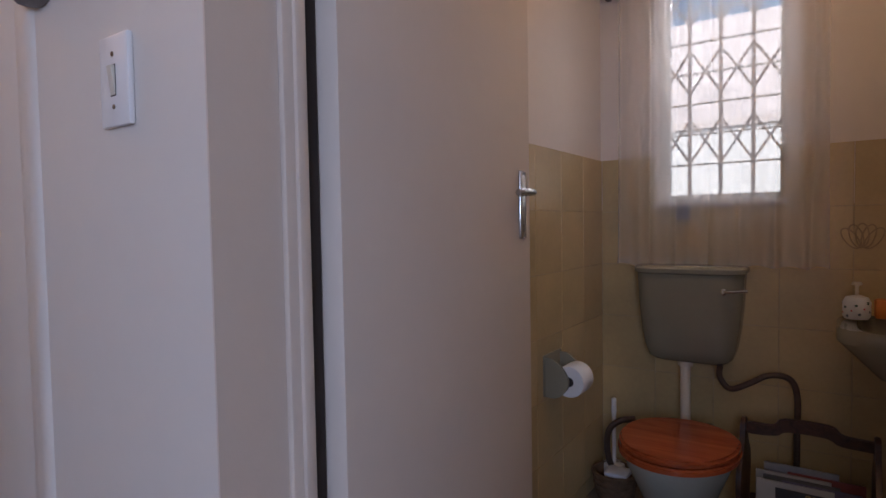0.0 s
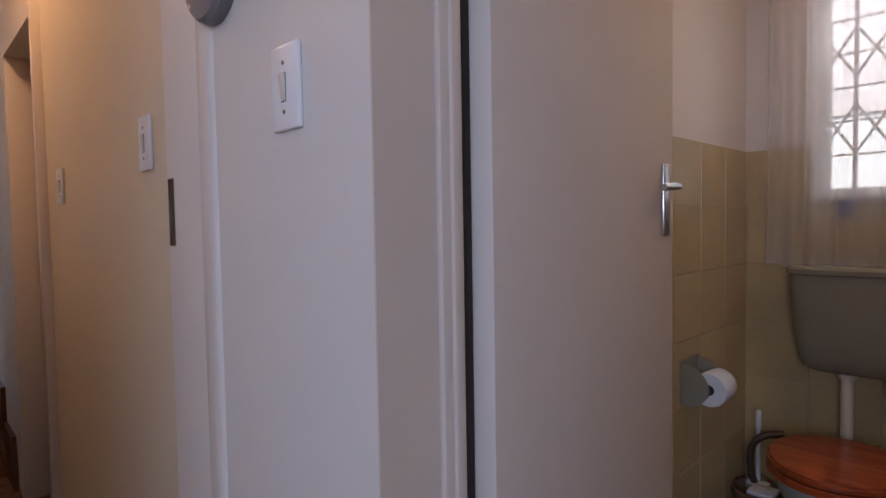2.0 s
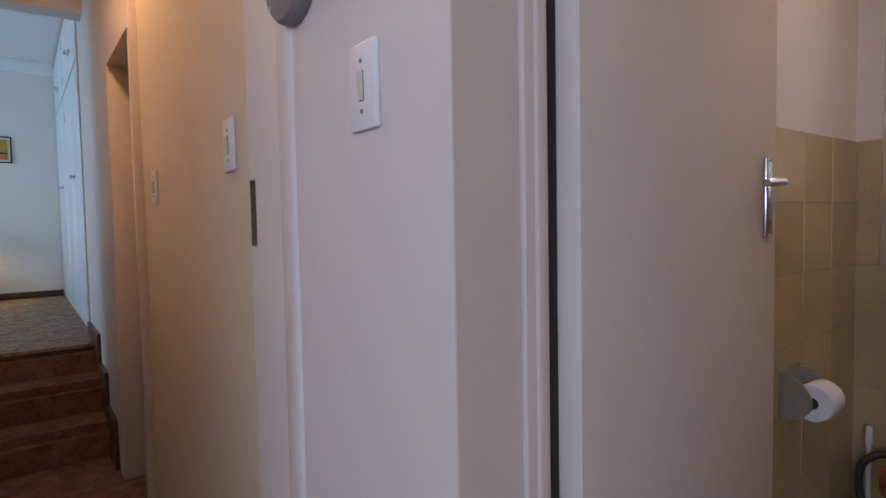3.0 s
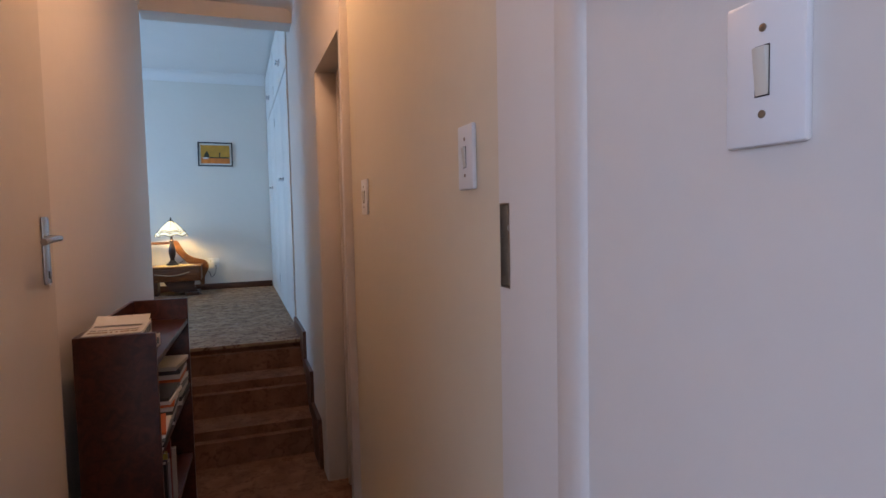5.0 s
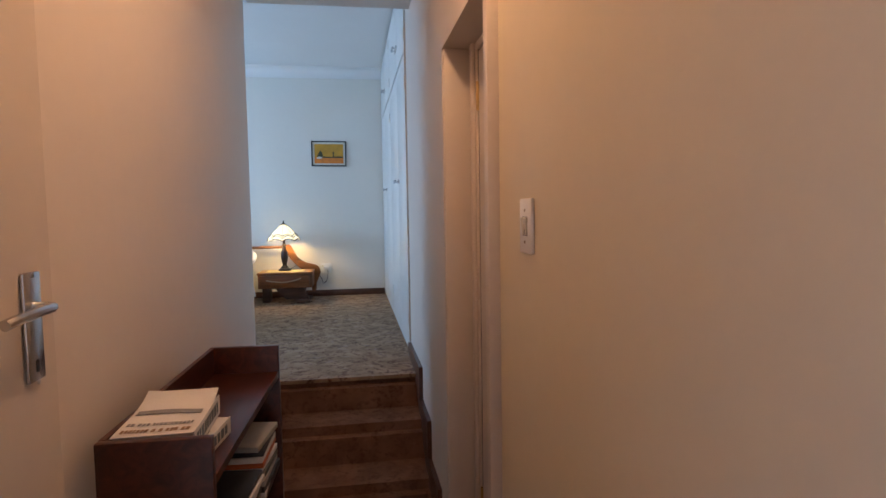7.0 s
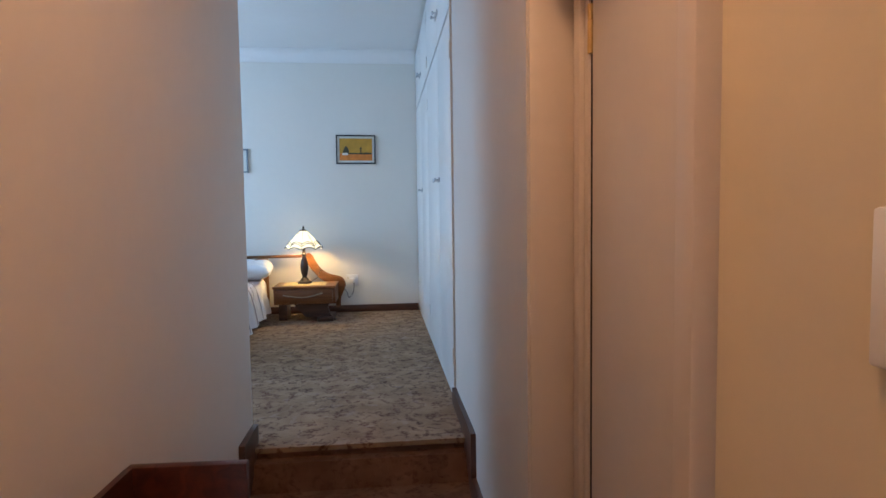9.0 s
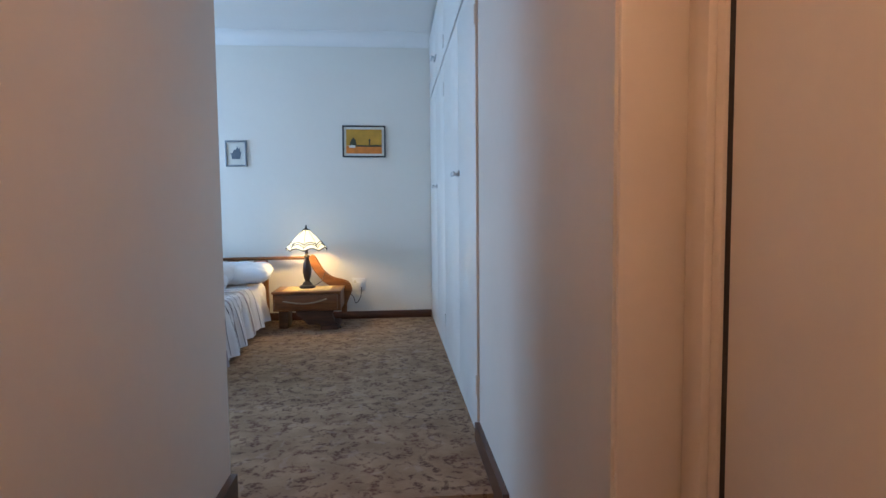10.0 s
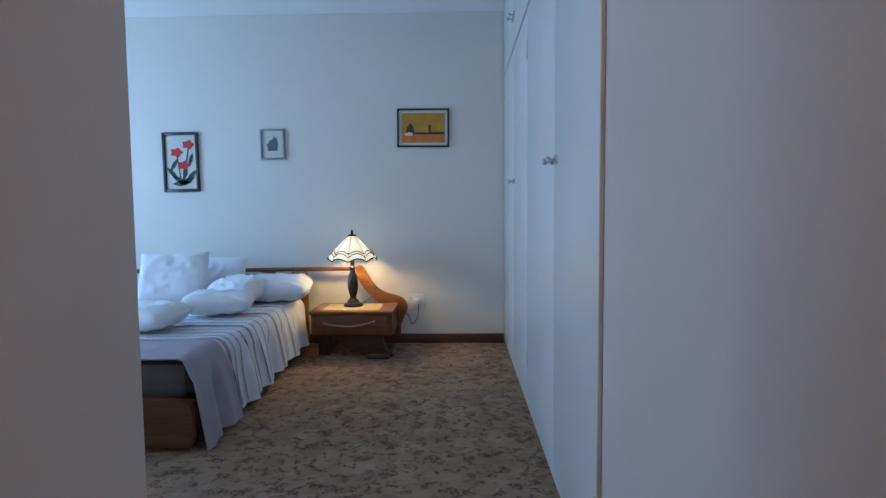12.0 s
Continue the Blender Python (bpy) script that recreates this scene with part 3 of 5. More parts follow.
alarm = thing("round_alarm", (XR, 2.355, 1.640), "grey plastic round alarm sounder on the wall", "alarm", turn=-90)
part("body", lathe([(0.078, 0), (0.080, 0.004), (0.080, 0.020), (0.074, 0.028), (0.050, 0.032), (0.0, 0.033)][:-1] + [(0.01, 0.0335)], 40, pose(0, 0, 0, 90)), GREYPL, alarm)
part("screw", lathe([(0.005, 0), (0.005, 0.003)], 10, pose(0.05, -0.027, -0.045, 90)), STEEL, alarm)
part("screw", lathe([(0.005, 0), (0.005, 0.003)], 10, pose(-0.05, -0.027, -0.045, 90)), STEEL, alarm)


# ---- passage furniture ----
bk = thing("bookcase", (-0.429, 3.600, 0), "low dark mahogany bookcase with open shelves", "bookcase", turn=-2.2)
BW, BL, BH = 0.208, 0.76, 0.992
part("end_panel", boxes(((0, 0, 0), (BW, 0.020, BH)), bevel=0.002), MAHOG, bk)
part("end_panel", boxes(((0, BL - 0.020, 0), (BW, BL, BH)), bevel=0.002), MAHOG, bk)
part("back_panel", boxes(((0, 0.020, 0.02), (0.012, BL - 0.020, BH))), MAHOG, bk)
part("top_shelf", boxes(((0.012, 0.020, 0.890), (BW - 0.002, BL - 0.020, 0.910)), bevel=0.001), MAHOG, bk)
for z in (0.61, 0.33, 0.05):
    part("shelf", boxes(((0.012, 0.020, z), (BW - 0.006, BL - 0.020, z + 0.018)), bevel=0.001), MAHOG, bk)
part("plinth", boxes(((0.165, 0.020, 0.0), (0.180, BL - 0.020, 0.05))), MAHOG, bk)


def paper_stack(at, size, turn, label, leaves, mats, group="papers and books"):
    """Loose stack of thin sheets or magazines, each a little askew."""
    st = thing("paper_stack", at, label, "papers", group, turn)
    z = 0.0
    for i in range(leaves):
        h = size[2] / leaves
        bm = boxes(((-size[0] / 2, -size[1] / 2, z), (size[0] / 2, size[1] / 2, z + h * 0.94)), bevel=min(0.0012, h * 0.2))
        bmesh.ops.rotate(bm, cent=(0, 0, 0), matrix=Matrix.Rotation(radians(random.uniform(-5, 5)), 3, "Z"), verts=bm.verts)
        bmesh.ops.translate(bm, vec=(random.uniform(-0.006, 0.006), random.uniform(-0.006, 0.006), 0), verts=bm.verts)
        part("booklet", bm, mats[i % len(mats)], st)
        z += h
    return st




def paperback(at, size, turn, label, worn):
    """Thick paperback lying flat, spine towards the passage, with rows of lettering as bars."""
    b = thing("paperback_book", at, label, "book", "papers and books", turn)
    x, y, z = size
    part("pages", boxes(((-x / 2 + 0.004, -y / 2 + 0.004, 0.003), (x / 2 - 0.004, y / 2 - 0.004, z - 0.003))), PAGES, b, "yellowed page block")

    def bent(u, v, base):
        lift = worn * (max(0.0, v - 0.55) ** 2 * 0.09 + 0.012 * max(0.0, 0.25 - u) * v)
        return (-x / 2 + x * u, -y / 2 + y * v, base + lift)
    part("back_cover", boxes(((-x / 2, -y / 2, 0), (x / 2, y / 2, 0.002))), PAPER, b)
    part("front_cover", sheet(10, 12, lambda u, v: bent(u, v, z - 0.002), 0.0016), PAPER, b)
    part("spine", boxes(((x / 2 - 0.002, -y / 2, 0.001), (x / 2 + 0.001, y / 2, z)), bevel=0.0008), PAPER, b)
    for row, (v, tall) in enumerate(((0.06, 0.034), (0.22, 0.028))):
        u = 0.08
        while u < 0.90:
            w = random.uniform(0.022, 0.045)
            part("cover_letter", sheet(1, 1, lambda p, q, u=u, w=w, v=v, tall=tall: (bent(u + w * p, v + tall * 2 * q, z + 0.0006)), 0.0006), (UMBER, PRINT)[row], b)
            u += w + (0.014 if random.random() < 0.75 else 0.045)
    part("cover_band", sheet(10, 3, lambda p, q: bent(0.06 + 0.86 * p, 0.50 + 0.10 * q + 0.03 * math.sin(4 * p), z + 0.0006), 0.0006), PRINT, b, "dark printed landscape band")
    v = 0.08
    while v < 0.88:
        w = random.uniform(0.05, 0.09)
        part("spine_letter", boxes(((x / 2 + 0.0008, -y / 2 + y * v, z * 0.25), (x / 2 + 0.0016, -y / 2 + y * (v + w), z * 0.78))), SLATE, b)
        v += w + 0.03
    return b


paperback((-0.325, 3.738, 0.911), (0.150, 0.205, 0.038), -7, "white paperback book lying on the bookcase", 0.0)
paperback((-0.338, 3.738, 0.9495), (0.150, 0.225, 0.045), 1, "thick worn paperback book on top of another", 1.0)
for i, (y, n_, m_) in enumerate(((3.74, 6, BOOKS[0]), (3.95, 8, BOOKS[0]), (4.17, 9, BOOKS[0]))):
    paper_stack((-0.302 + 0.008 * i, y, 0.629), (0.165, 0.19, 0.05 + 0.05 * i), 2 - 3 * i, "stack of magazines lying on the shelf", n_, [PAPER, m_, BOOKS[2], BOOKS[1], PAPER, BOOKS[3]])


def book(at, size, tilt, mat):
    b = thing("book", at, "upright book on the bookcase shelf", "book", "papers and books")
    x, y, z = size
    bm = boxes(((0, 0, 0), (x, 0.003, z)), ((0, y - 0.003, 0), (x, y, z)), ((x - 0.003, 0.003, 0), (x, y - 0.003, z)))
    bmesh.ops.rotate(bm, cent=(0, 0, 0), matrix=Matrix.Rotation(radians(tilt), 3, "X"), verts=bm.verts)
    part("cover", bm, mat, b)
    bm = boxes(((0.003, 0.003, 0.003), (x - 0.003, y - 0.003, z - 0.004)))
    bmesh.ops.rotate(bm, cent=(0, 0, 0), matrix=Matrix.Rotation(radians(tilt), 3, "X"), verts=bm.verts)
    part("pages", bm, PAPER, b)


y = 3.61
for i in range(11):
    w = random.uniform(0.02, 0.042)
    book((-0.385, y, 0.349), (random.uniform(0.13, 0.165), w, random.uniform(0.17, 0.22)), 0, BOOKS[(3, 3, 4, 0, 5, 7, 1, 3, 6, 4, 2)[i]])
    y += w + 0.003

# ceiling lamp of the passage, above the view
cl = thing("ceiling_light", (0.08, 3.75, HALL_CEIL), "bare warm bulb in a white ceiling holder", "ceiling light")
part("holder", lathe([(0.05, 0), (0.05, -0.015), (0.022, -0.03), (0.022, -0.10)], 20), PLASTIC, cl)


tlamp = thing("ceiling_light", (1.75, 1.35, 2.55), "bare warm bulb in a white ceiling holder", "ceiling light")
part("holder", lathe([(0.05, 0), (0.05, -0.015), (0.022, -0.03), (0.022, -0.09)], 20), PLASTIC, tlamp)


# ---- bedroom: wardrobe ----
WX = 0.380
wr = thing("wardrobe", (WX, 5.957, UP), "white gloss painted built-in wardrobe with cupboards above", "wardrobe")
part("carcass", boxes(((0.045, 0.0, 0.0), (0.60, FAR - 5.960, BED_CEIL - UP - 0.002))), GLOSS, wr)
part("plinth", boxes(((0.006, 0.0, 0.0), (0.045, FAR - 5.960, 0.035))), GLOSS, wr)
splits = [0.008, 0.610, 1.360, 2.000, 2.665]
for i in range(4):
    a, b = splits[i] + 0.003, splits[i + 1] - 0.003
    for lo_z, hi_z, upper in ((0.040, 1.835, False), (1.855, 2.345, True)):
        d = part("upper_door" if upper else "door", boxes(((0.0, a, lo_z), (0.0215, b, hi_z)), bevel=0.003), GLOSS, wr)
        hinge_y = a + 0.004 if i % 2 == 0 else b - 0.004
        latch_y = b - 0.035 if i % 2 == 0 else a + 0.035
        for z in ((lo_z + 0.18, hi_z - 0.18) if not upper else (lo_z + 0.09, hi_z - 0.09)):
            part("hinge", boxes(((-0.006, hinge_y - 0.007, z - 0.038), (0.0, hinge_y + 0.007, z + 0.038)), bevel=0.002), GLOSS, d)
        z = 1.09 if not upper else lo_z + 0.155
        if i % 2 == 0 or upper:
            latch = part("latch", boxes(((-0.008, latch_y - 0.022, z - 0.014), (0.0, latch_y + 0.022, z + 0.014)), bevel=0.002), STEEL, d, "steel turn latch")
        else:
            latch = part("latch", boxes(((-0.006, latch_y - 0.012, z - 0.010), (0.0, latch_y + 0.012, z + 0.010)), bevel=0.002), STEEL, d, "steel catch plate")
        part("knob", lathe([(0.004, 0), (0.004, 0.014), (0.010, 0.016), (0.011, 0.024), (0.007, 0.028)], 12, pose(-0.006, latch_y, z, 0, -90)), STEEL, d)
structure("trim_wardrobe", boxes(((XN - 0.010, 5.9500, UP + 0.08), (XN - 0.001, 5.9558, BED_CEIL - 0.002))), JAMB, "painted cover strip at the wardrobe's end")


# ---- bedroom: bed ----
BX, BY0, BY1, BTOP = -0.98, 6.82, 8.46, 0.885
bed = thing("bed", (BX, BY0, UP), "double bed with honey oak base, unmade pale covers", "bed")
W, L = 1.45, BY1 - BY0
H = BTOP - UP
part("footboard", slab([(-W - 0.02, 0.02), (0.0, 0.02), (0.02, 0.06), (0.02, 0.17), (0.0, 0.205), (-0.06, 0.215), (-W + 0.04, 0.215), (-W - 0.02, 0.17)], 0.032, Matrix.Translation((0, -0.034, 0)), 0.006), SHADEDOAK, bed)
part("side_rail", boxes(((-0.028, 0.0, 0.06), (0.0, L, 0.19)), bevel=0.004), PINE, bed)
part("side_rail", boxes(((-W, 0.0, 0.06), (-W + 0.028, L, 0.19)), bevel=0.004), PINE, bed)
for x in (-0.06, -W + 0.06):
    for yy in (0.04, L - 0.05):
        part("leg", boxes(((x - 0.03, yy - 0.03, 0), (x + 0.03, yy + 0.03, 0.06))), PINE, bed)
part("mattress", boxes(((-W + 0.03, 0.015, 0.19), (-0.03, L, H - 0.012)), bevel=0.035), MATTR, bed, "grey ticking mattress")
# headboard: rail, posts and panels along the wall
hb_y = L + 0.03
part("headboard_rail", tube([(-W - 0.42, hb_y + 0.045, 0.525), (0.36, hb_y + 0.045, 0.535)], 0.014, 10), PINE, bed)
for x, w in ((-0.095, 0.110), (-0.30, 0.09), (-0.62, 0.09), (-W + 0.30, 0.09), (-W - 0.05, 0.09)):
    part("headboard_post", boxes(((x, hb_y, 0.05), (x + w, hb_y + 0.03, 0.52)), bevel=0.004), PINEZ, bed)
for x, w in ((-0.205, 0.125), (-0.525, 0.22), (-1.05, 0.42)):
    part("headboard_panel", boxes(((x, hb_y + 0.008, 0.20), (x + w, hb_y + 0.026, 0.505)), bevel=0.003), GREYBD, bed, "grey padded panel")
part("paper_tag", boxes(((-0.070, hb_y - 0.003, 0.485), (0.005, hb_y - 0.001, 0.515))), PINK, bed, "pink paper tag")
part("scroll_end", slab([(p.x, p.z) for p in smooth_line([(0.335, 0, 0.50), (0.34, 0, 0.545), (0.365, 0, 0.560), (0.395, 0, 0.545), (0.425, 0, 0.49), (0.47, 0, 0.42), (0.54, 0, 0.372), (0.62, 0, 0.350), (0.668, 0, 0.325), (0.690, 0, 0.27), (0.675, 0, 0.22), (0.645, 0, 0.15), (0.640, 0, 0.08), (0.60, 0, 0.08), (0.595, 0, 0.18), (0.585, 0, 0.25), (0.53, 0, 0.285), (0.46, 0, 0.33), (0.39, 0, 0.41)], 4)], 0.045, Matrix.Translation((0, hb_y + 0.02, 0)), 0.008), PINE, bed, "scroll-shaped oak headboard end")

# bedspread hangs over the bed's side in folds
def spread_point(u, v, y0, y1, drop0, drop1, lift):
    """u from the far edge over the top and down the side, v along the bed."""
    yy = y0 + (y1 - y0) * v
    top_w = W - 0.05
    drop = drop0 + (drop1 - drop0) * v
    path = top_w + drop
    s = u * path
    wrinkle = 0.004 * noise.noise((s * 5, yy * 4, 1.7)) + 0.006 * noise.noise((s * 2.2, yy * 2, 4.1))
    r = 0.05
    if s < top_w - r:
        return (-W + 0.04 + s, yy, H + lift + wrinkle)
    if s < top_w + r:
        a = (s - top_w + r) / (2 * r) * math.pi / 2
        return (-W + 0.04 + top_w - r + r * 1.25 * math.sin(a), yy, H + lift - r * 1.25 * (1 - math.cos(a)) + wrinkle)
    d = s - top_w - r
    k = min(1.0, d / 0.12)
    fold = k * (0.016 * math.sin(yy * 27) + 0.010 * math.sin(yy * 61 + 1) + 0.014 * noise.noise((yy * 9, d * 2, 0.3)))
    return (-W + 0.04 + top_w + r * 0.25 + 0.05 * d / 0.3 + fold + lift, yy, max(0.012, H + lift - r * 1.25 - d))


spread = thing("bedspread", (BX, BY0, UP), "white cotton bedspread with grey stripes hanging in folds", "bedspread")
part("cloth", sheet(70, 90, lambda u, v: spread_point(u, v, 0.22, L - 0.03, 0.33, 0.27, 0.004), 0.004), LINEN, spread)
for i, c in enumerate((0.33, 0.40, 0.47, 0.55, 0.63, 0.71, 0.79, 0.88, 0.98, 1.09, 1.20)):
    w = 0.005 if i % 4 else 0.026
    part("stripe", sheet(60, 2, lambda u, v, c=c, w=w: spread_point(u, v, c, c + w, 0.325 - 0.03 * c, 0.32 - 0.03 * c, 0.0085), 0.001), STRIPE if i % 4 else MAUVE, spread)
blanket = thing("blanket", (BX, BY0, UP), "mauve grey woven blanket across the bed's foot", "blanket")


def blanket_point(u, v):
    x, yy, z = spread_point(u, v, -0.012, 0.30, 0.335, 0.335, 0.012)
    if yy < 0.04 and u > 0.80:
        z -= 0.02 * (0.04 - yy) / 0.05
    return (x, yy, z)


part("cloth", sheet(70, 26, blanket_point, 0.005), MAUVE, blanket)


def pillow(at, size, turn, lean, label, name="pillow"):
    p = thing(name, at, label, "pillow", "pillows on the bed", turn)
    w, d, h = size

    def surf(sign):
        def f(u, v):
            a, b = 2 * u - 1, 2 * v - 1
            pinch = 1 - 0.10 * (1 - a * a) * abs(b) ** 3 - 0.0
            puff = (max(0, (1 - a ** 4)) * max(0, (1 - b ** 4))) ** 0.55
            crease = 0.035 * noise.noise((a * 2.3 + at[0] * 9, b * 2.3, sign + at[1]))
            k = at[0] * 7 + at[1] * 3
            fine = (1 if lean < 50 else 0.4) * 0.10 * puff * (1 - abs(noise.noise((a * 1.7 + k, b * 2.6, sign * 2)) * 2.2)) + 0.05 * puff * noise.noise((a * 5 + k, b * 5, sign))
            round_ = 1 - (0.13 if lean < 50 else 0.03) * (a * b) ** 2
            return (a * w / 2 * round_ * (1 - 0.05 * (1 - b * b) * abs(a) ** 3), b * d / 2 * round_ * pinch, sign * h / 2 * puff * (1 + 5 * crease) + 0.25 * h * crease + sign * h * (fine - 0.07 * puff))
        return f
    bm = sheet(30, 30, surf(1))
    tmp = sheet(30, 30, surf(-1))
    me = bpy.data.meshes.new("tmp_pillow")
    tmp.to_mesh(me)
    tmp.free()
    bm.from_mesh(me)
    bpy.data.meshes.remove(me)
    bmesh.ops.remove_doubles(bm, verts=bm.verts, dist=0.0015)
    bmesh.ops.recalc_face_normals(bm, faces=bm.faces)
    bmesh.ops.transform(bm, matrix=pose(0, 0, 0, lean), verts=bm.verts)
    low = min(v.co.z for v in bm.verts)
    bmesh.ops.translate(bm, vec=(0, 0, -low), verts=bm.verts)
    part("cushion", bm, PILLOWC, p)
    return p


pillow((-1.10, 8.24, BTOP + 0.012), (0.46, 0.34, 0.14), 4, 8, "white cotton pillow by the headboard")
pillow((-1.29, 8.10, BTOP + 0.012), (0.34, 0.30, 0.15), -20, 10, "crumpled white pillow on the bed")
pillow((-1.27, 7.76, BTOP + 0.015), (0.40, 0.26, 0.115), 12, 4, "small white scatter cushion lying flat")
pillow((-1.70, 8.12, BTOP + 0.010), (0.42, 0.36, 0.15), 10, 66, "large white cushion propped upright")
pillow((-1.50, 8.34, BTOP + 0.010), (0.34, 0.30, 0.12), -6, 70, "white cushion behind the others")
pillow((-1.47, 7.38, BTOP + 0.014), (0.40, 0.30, 0.11), -14, 6, "white scatter cushion near the bed's middle")

# ---- bedroom: nightstand and lamp ----
ns = thing("nightstand", (-0.875, 8.17, UP), "honey oak nightstand with one drawer on a trestle foot", "nightstand")
NW, ND = 0.525, 0.33
part("top", boxes(((0, -0.012, 0.285), (NW, ND, 0.305)), bevel=0.004), PINE, ns)
part("body", boxes(((0.006, 0.012, 0.15), (NW - 0.006, ND, 0.285)), bevel=0.003), DRAWER, ns)
dr = part("drawer_front", boxes(((0.018, -0.004, 0.160), (NW - 0.030, 0.0125, 0.278)), bevel=0.005), DRAWER, ns)
part("drawer_pull", tube(smooth_line([(0.09, -0.006, 0.232), (0.10, -0.022, 0.232), (0.16, -0.026, 0.222), (0.25, -0.028, 0.214), (0.34, -0.026, 0.226), (0.40, -0.024, 0.243), (0.41, -0.006, 0.244)], 5), 0.006, 8), BRONZE, dr, "curved antique metal drawer pull")
part("trestle", slab([(0.16, 0.15), (0.46, 0.15), (0.45, 0.11), (0.47, 0.05), (0.52, 0.0), (0.40, 0.0), (0.37, 0.03), (0.26, 0.035), (0.20, 0.09)], 0.05, Matrix.Translation((0, 0.06, 0)), 0.005), DARKWOOD, ns, "dark shaped trestle foot")
part("foot", boxes(((0.36, 0.0, 0), (0.50, 0.30, 0.035)), bevel=0.008), DARKWOOD, ns)
part("foot", boxes(((0.03, 0.10, 0), (0.10, 0.30, 0.15)), bevel=0.006), DARKWOOD, ns)
mt = thing("straw_mat", (-0.80, 8.20, UP + 0.3055), "woven straw mat on the nightstand", "mat")
part("weave", boxes(((0, 0, 0), (0.36, 0.24, 0.004)), bevel=0.001), MAT, mt)

tl = thing("table_lamp", (-0.630, 8.35, UP + 0.3097), "lit leaded glass table lamp with dark turned base", "table lamp")
part("base", lathe([(0.062, 0), (0.064, 0.008), (0.058, 0.018), (0.040, 0.026), (0.034, 0.040), (0.022, 0.050), (0.020, 0.062), (0.027, 0.085), (0.034, 0.12), (0.035, 0.15), (0.029, 0.19), (0.018, 0.225), (0.014, 0.24), (0.023, 0.248), (0.024, 0.256), (0.014, 0.265), (0.012, 0.30), (0.016, 0.305), (0.016, 0.33)], 24), EBONY, tl, "dark bronze turned baluster base")
bm = bmesh.new()
n_pan, rings = 48, 8
grid = []
for j in range(rings + 1):
    f = j / rings
    row = []
    for i in range(n_pan):
        a = 2 * math.pi * i / n_pan
        scal = abs(math.sin(a * 4))
        r = 0.020 + 0.132 * f ** 0.95 * (1 + 0.03 * f * scal)
        z = 0.460 - 0.140 * f ** 1.12 - 0.022 * f ** 6 * (1 - scal)
        row.append(bm.verts.new((r * math.cos(a), r * math.sin(a), z)))
    grid.append(row)
for p, q in zip(grid, grid[1:]):
    for i in range(n_pan):
        bm.faces.new((p[i], p[(i + 1) % n_pan], q[(i + 1) % n_pan], q[i]))
bmesh.ops.recalc_face_normals(bm, faces=bm.faces)
bmesh.ops.solidify(bm, geom=bm.faces[:], thickness=0.003)
shade = part("shade", bm, SHADE, tl, "cream glass shade with dark scalloped border")


def shade_at(a, f, out=0.003):
    scal = abs(math.sin(a * 4))
    r = 0.020 + 0.132 * f ** 0.95 * (1 + 0.03 * f * scal) + out
    return (r * math.cos(a), r * math.sin(a), 0.460 - 0.140 * f ** 1.12 - 0.022 * f ** 6 * (1 - scal) + out * 0.5)


for level in (0.80, 0.90, 1.0):
    pts = [shade_at(2 * math.pi * i / 96, level - (0.10 if level < 1 else 0) * abs(math.sin(4 * math.pi * i / 48))) for i in range(97)]
    part("came", tube(pts, 0.0040 if level == 1.0 else 0.0032, 6), LEAD, shade)
for i in range(8):
    part("came", tube([shade_at(2 * math.pi * (i / 8), f / 6, 0.0015) for f in range(7)], 0.0016, 6), LEAD, shade)
part("finial", lathe([(0.030, 0.458), (0.026, 0.466), (0.010, 0.472), (0.006, 0.482), (0.009, 0.490), (0.003, 0.500)], 16), EBONY, tl)
part("cord", tube(smooth_line([(0.05, 0.02, 0.01), (0.10, 0.10, 0.04), (0.13, 0.16, 0.10), (0.20, 0.22, 0.0), (0.33, 0.25, -0.10), (0.36, 0.25, -0.17), (0.40, 0.25, -0.13), (0.41, 0.255, -0.06), (0.405, 0.262, -0.02)], 6), 0.003, 6), EBONY, tl)

sock = thing("wall_socket", (-0.240, FAR, 0.825), "white plastic double wall socket", "socket")
part("plate", boxes(((-0.055, -0.010, -0.052), (0.055, 0, 0.052)), bevel=0.003), PLASTIC, sock)
part("plug", boxes(((-0.015, -0.045, -0.020), (0.025, -0.010, 0.020)), bevel=0.006), PLASTIC, sock)
part("rocker", boxes(((-0.040, -0.0125, 0.012), (-0.026, -0.009, 0.034)), bevel=0.001), IVORY, sock)


# ---- bedroom: pictures ----
def picture(at, w, h, bar, frame_mat, mount_mat, label):
    p = thing("framed_picture", at, label, "picture", "pictures on the bedroom wall")
    p.matrix_world = pose(*at, 0, random.uniform(-0.6, 0.6), 0)
    part("frame", boxes(((-w / 2, -0.020, -h / 2), (-w / 2 + bar, -0.001, h / 2)), ((w / 2 - bar, -0.020, -h / 2), (w / 2, -0.001, h / 2)),
                        ((-w / 2 + bar, -0.020, h / 2 - bar), (w / 2 - bar, -0.001, h / 2)), ((-w / 2 + bar, -0.020, -h / 2), (w / 2 - bar, -0.001, -h / 2 + bar)), bevel=0.002), frame_mat, p)
    part("mount", boxes(((-w / 2 + bar, -0.008, -h / 2 + bar), (w / 2 - bar, -0.002, h / 2 - bar))), mount_mat, p)
    return p


def flat(p, name, outline, y, mat, label=""):
    return part(name, slab(outline, 0.0012, Matrix.Translation((0, y, 0))), mat, p, label)


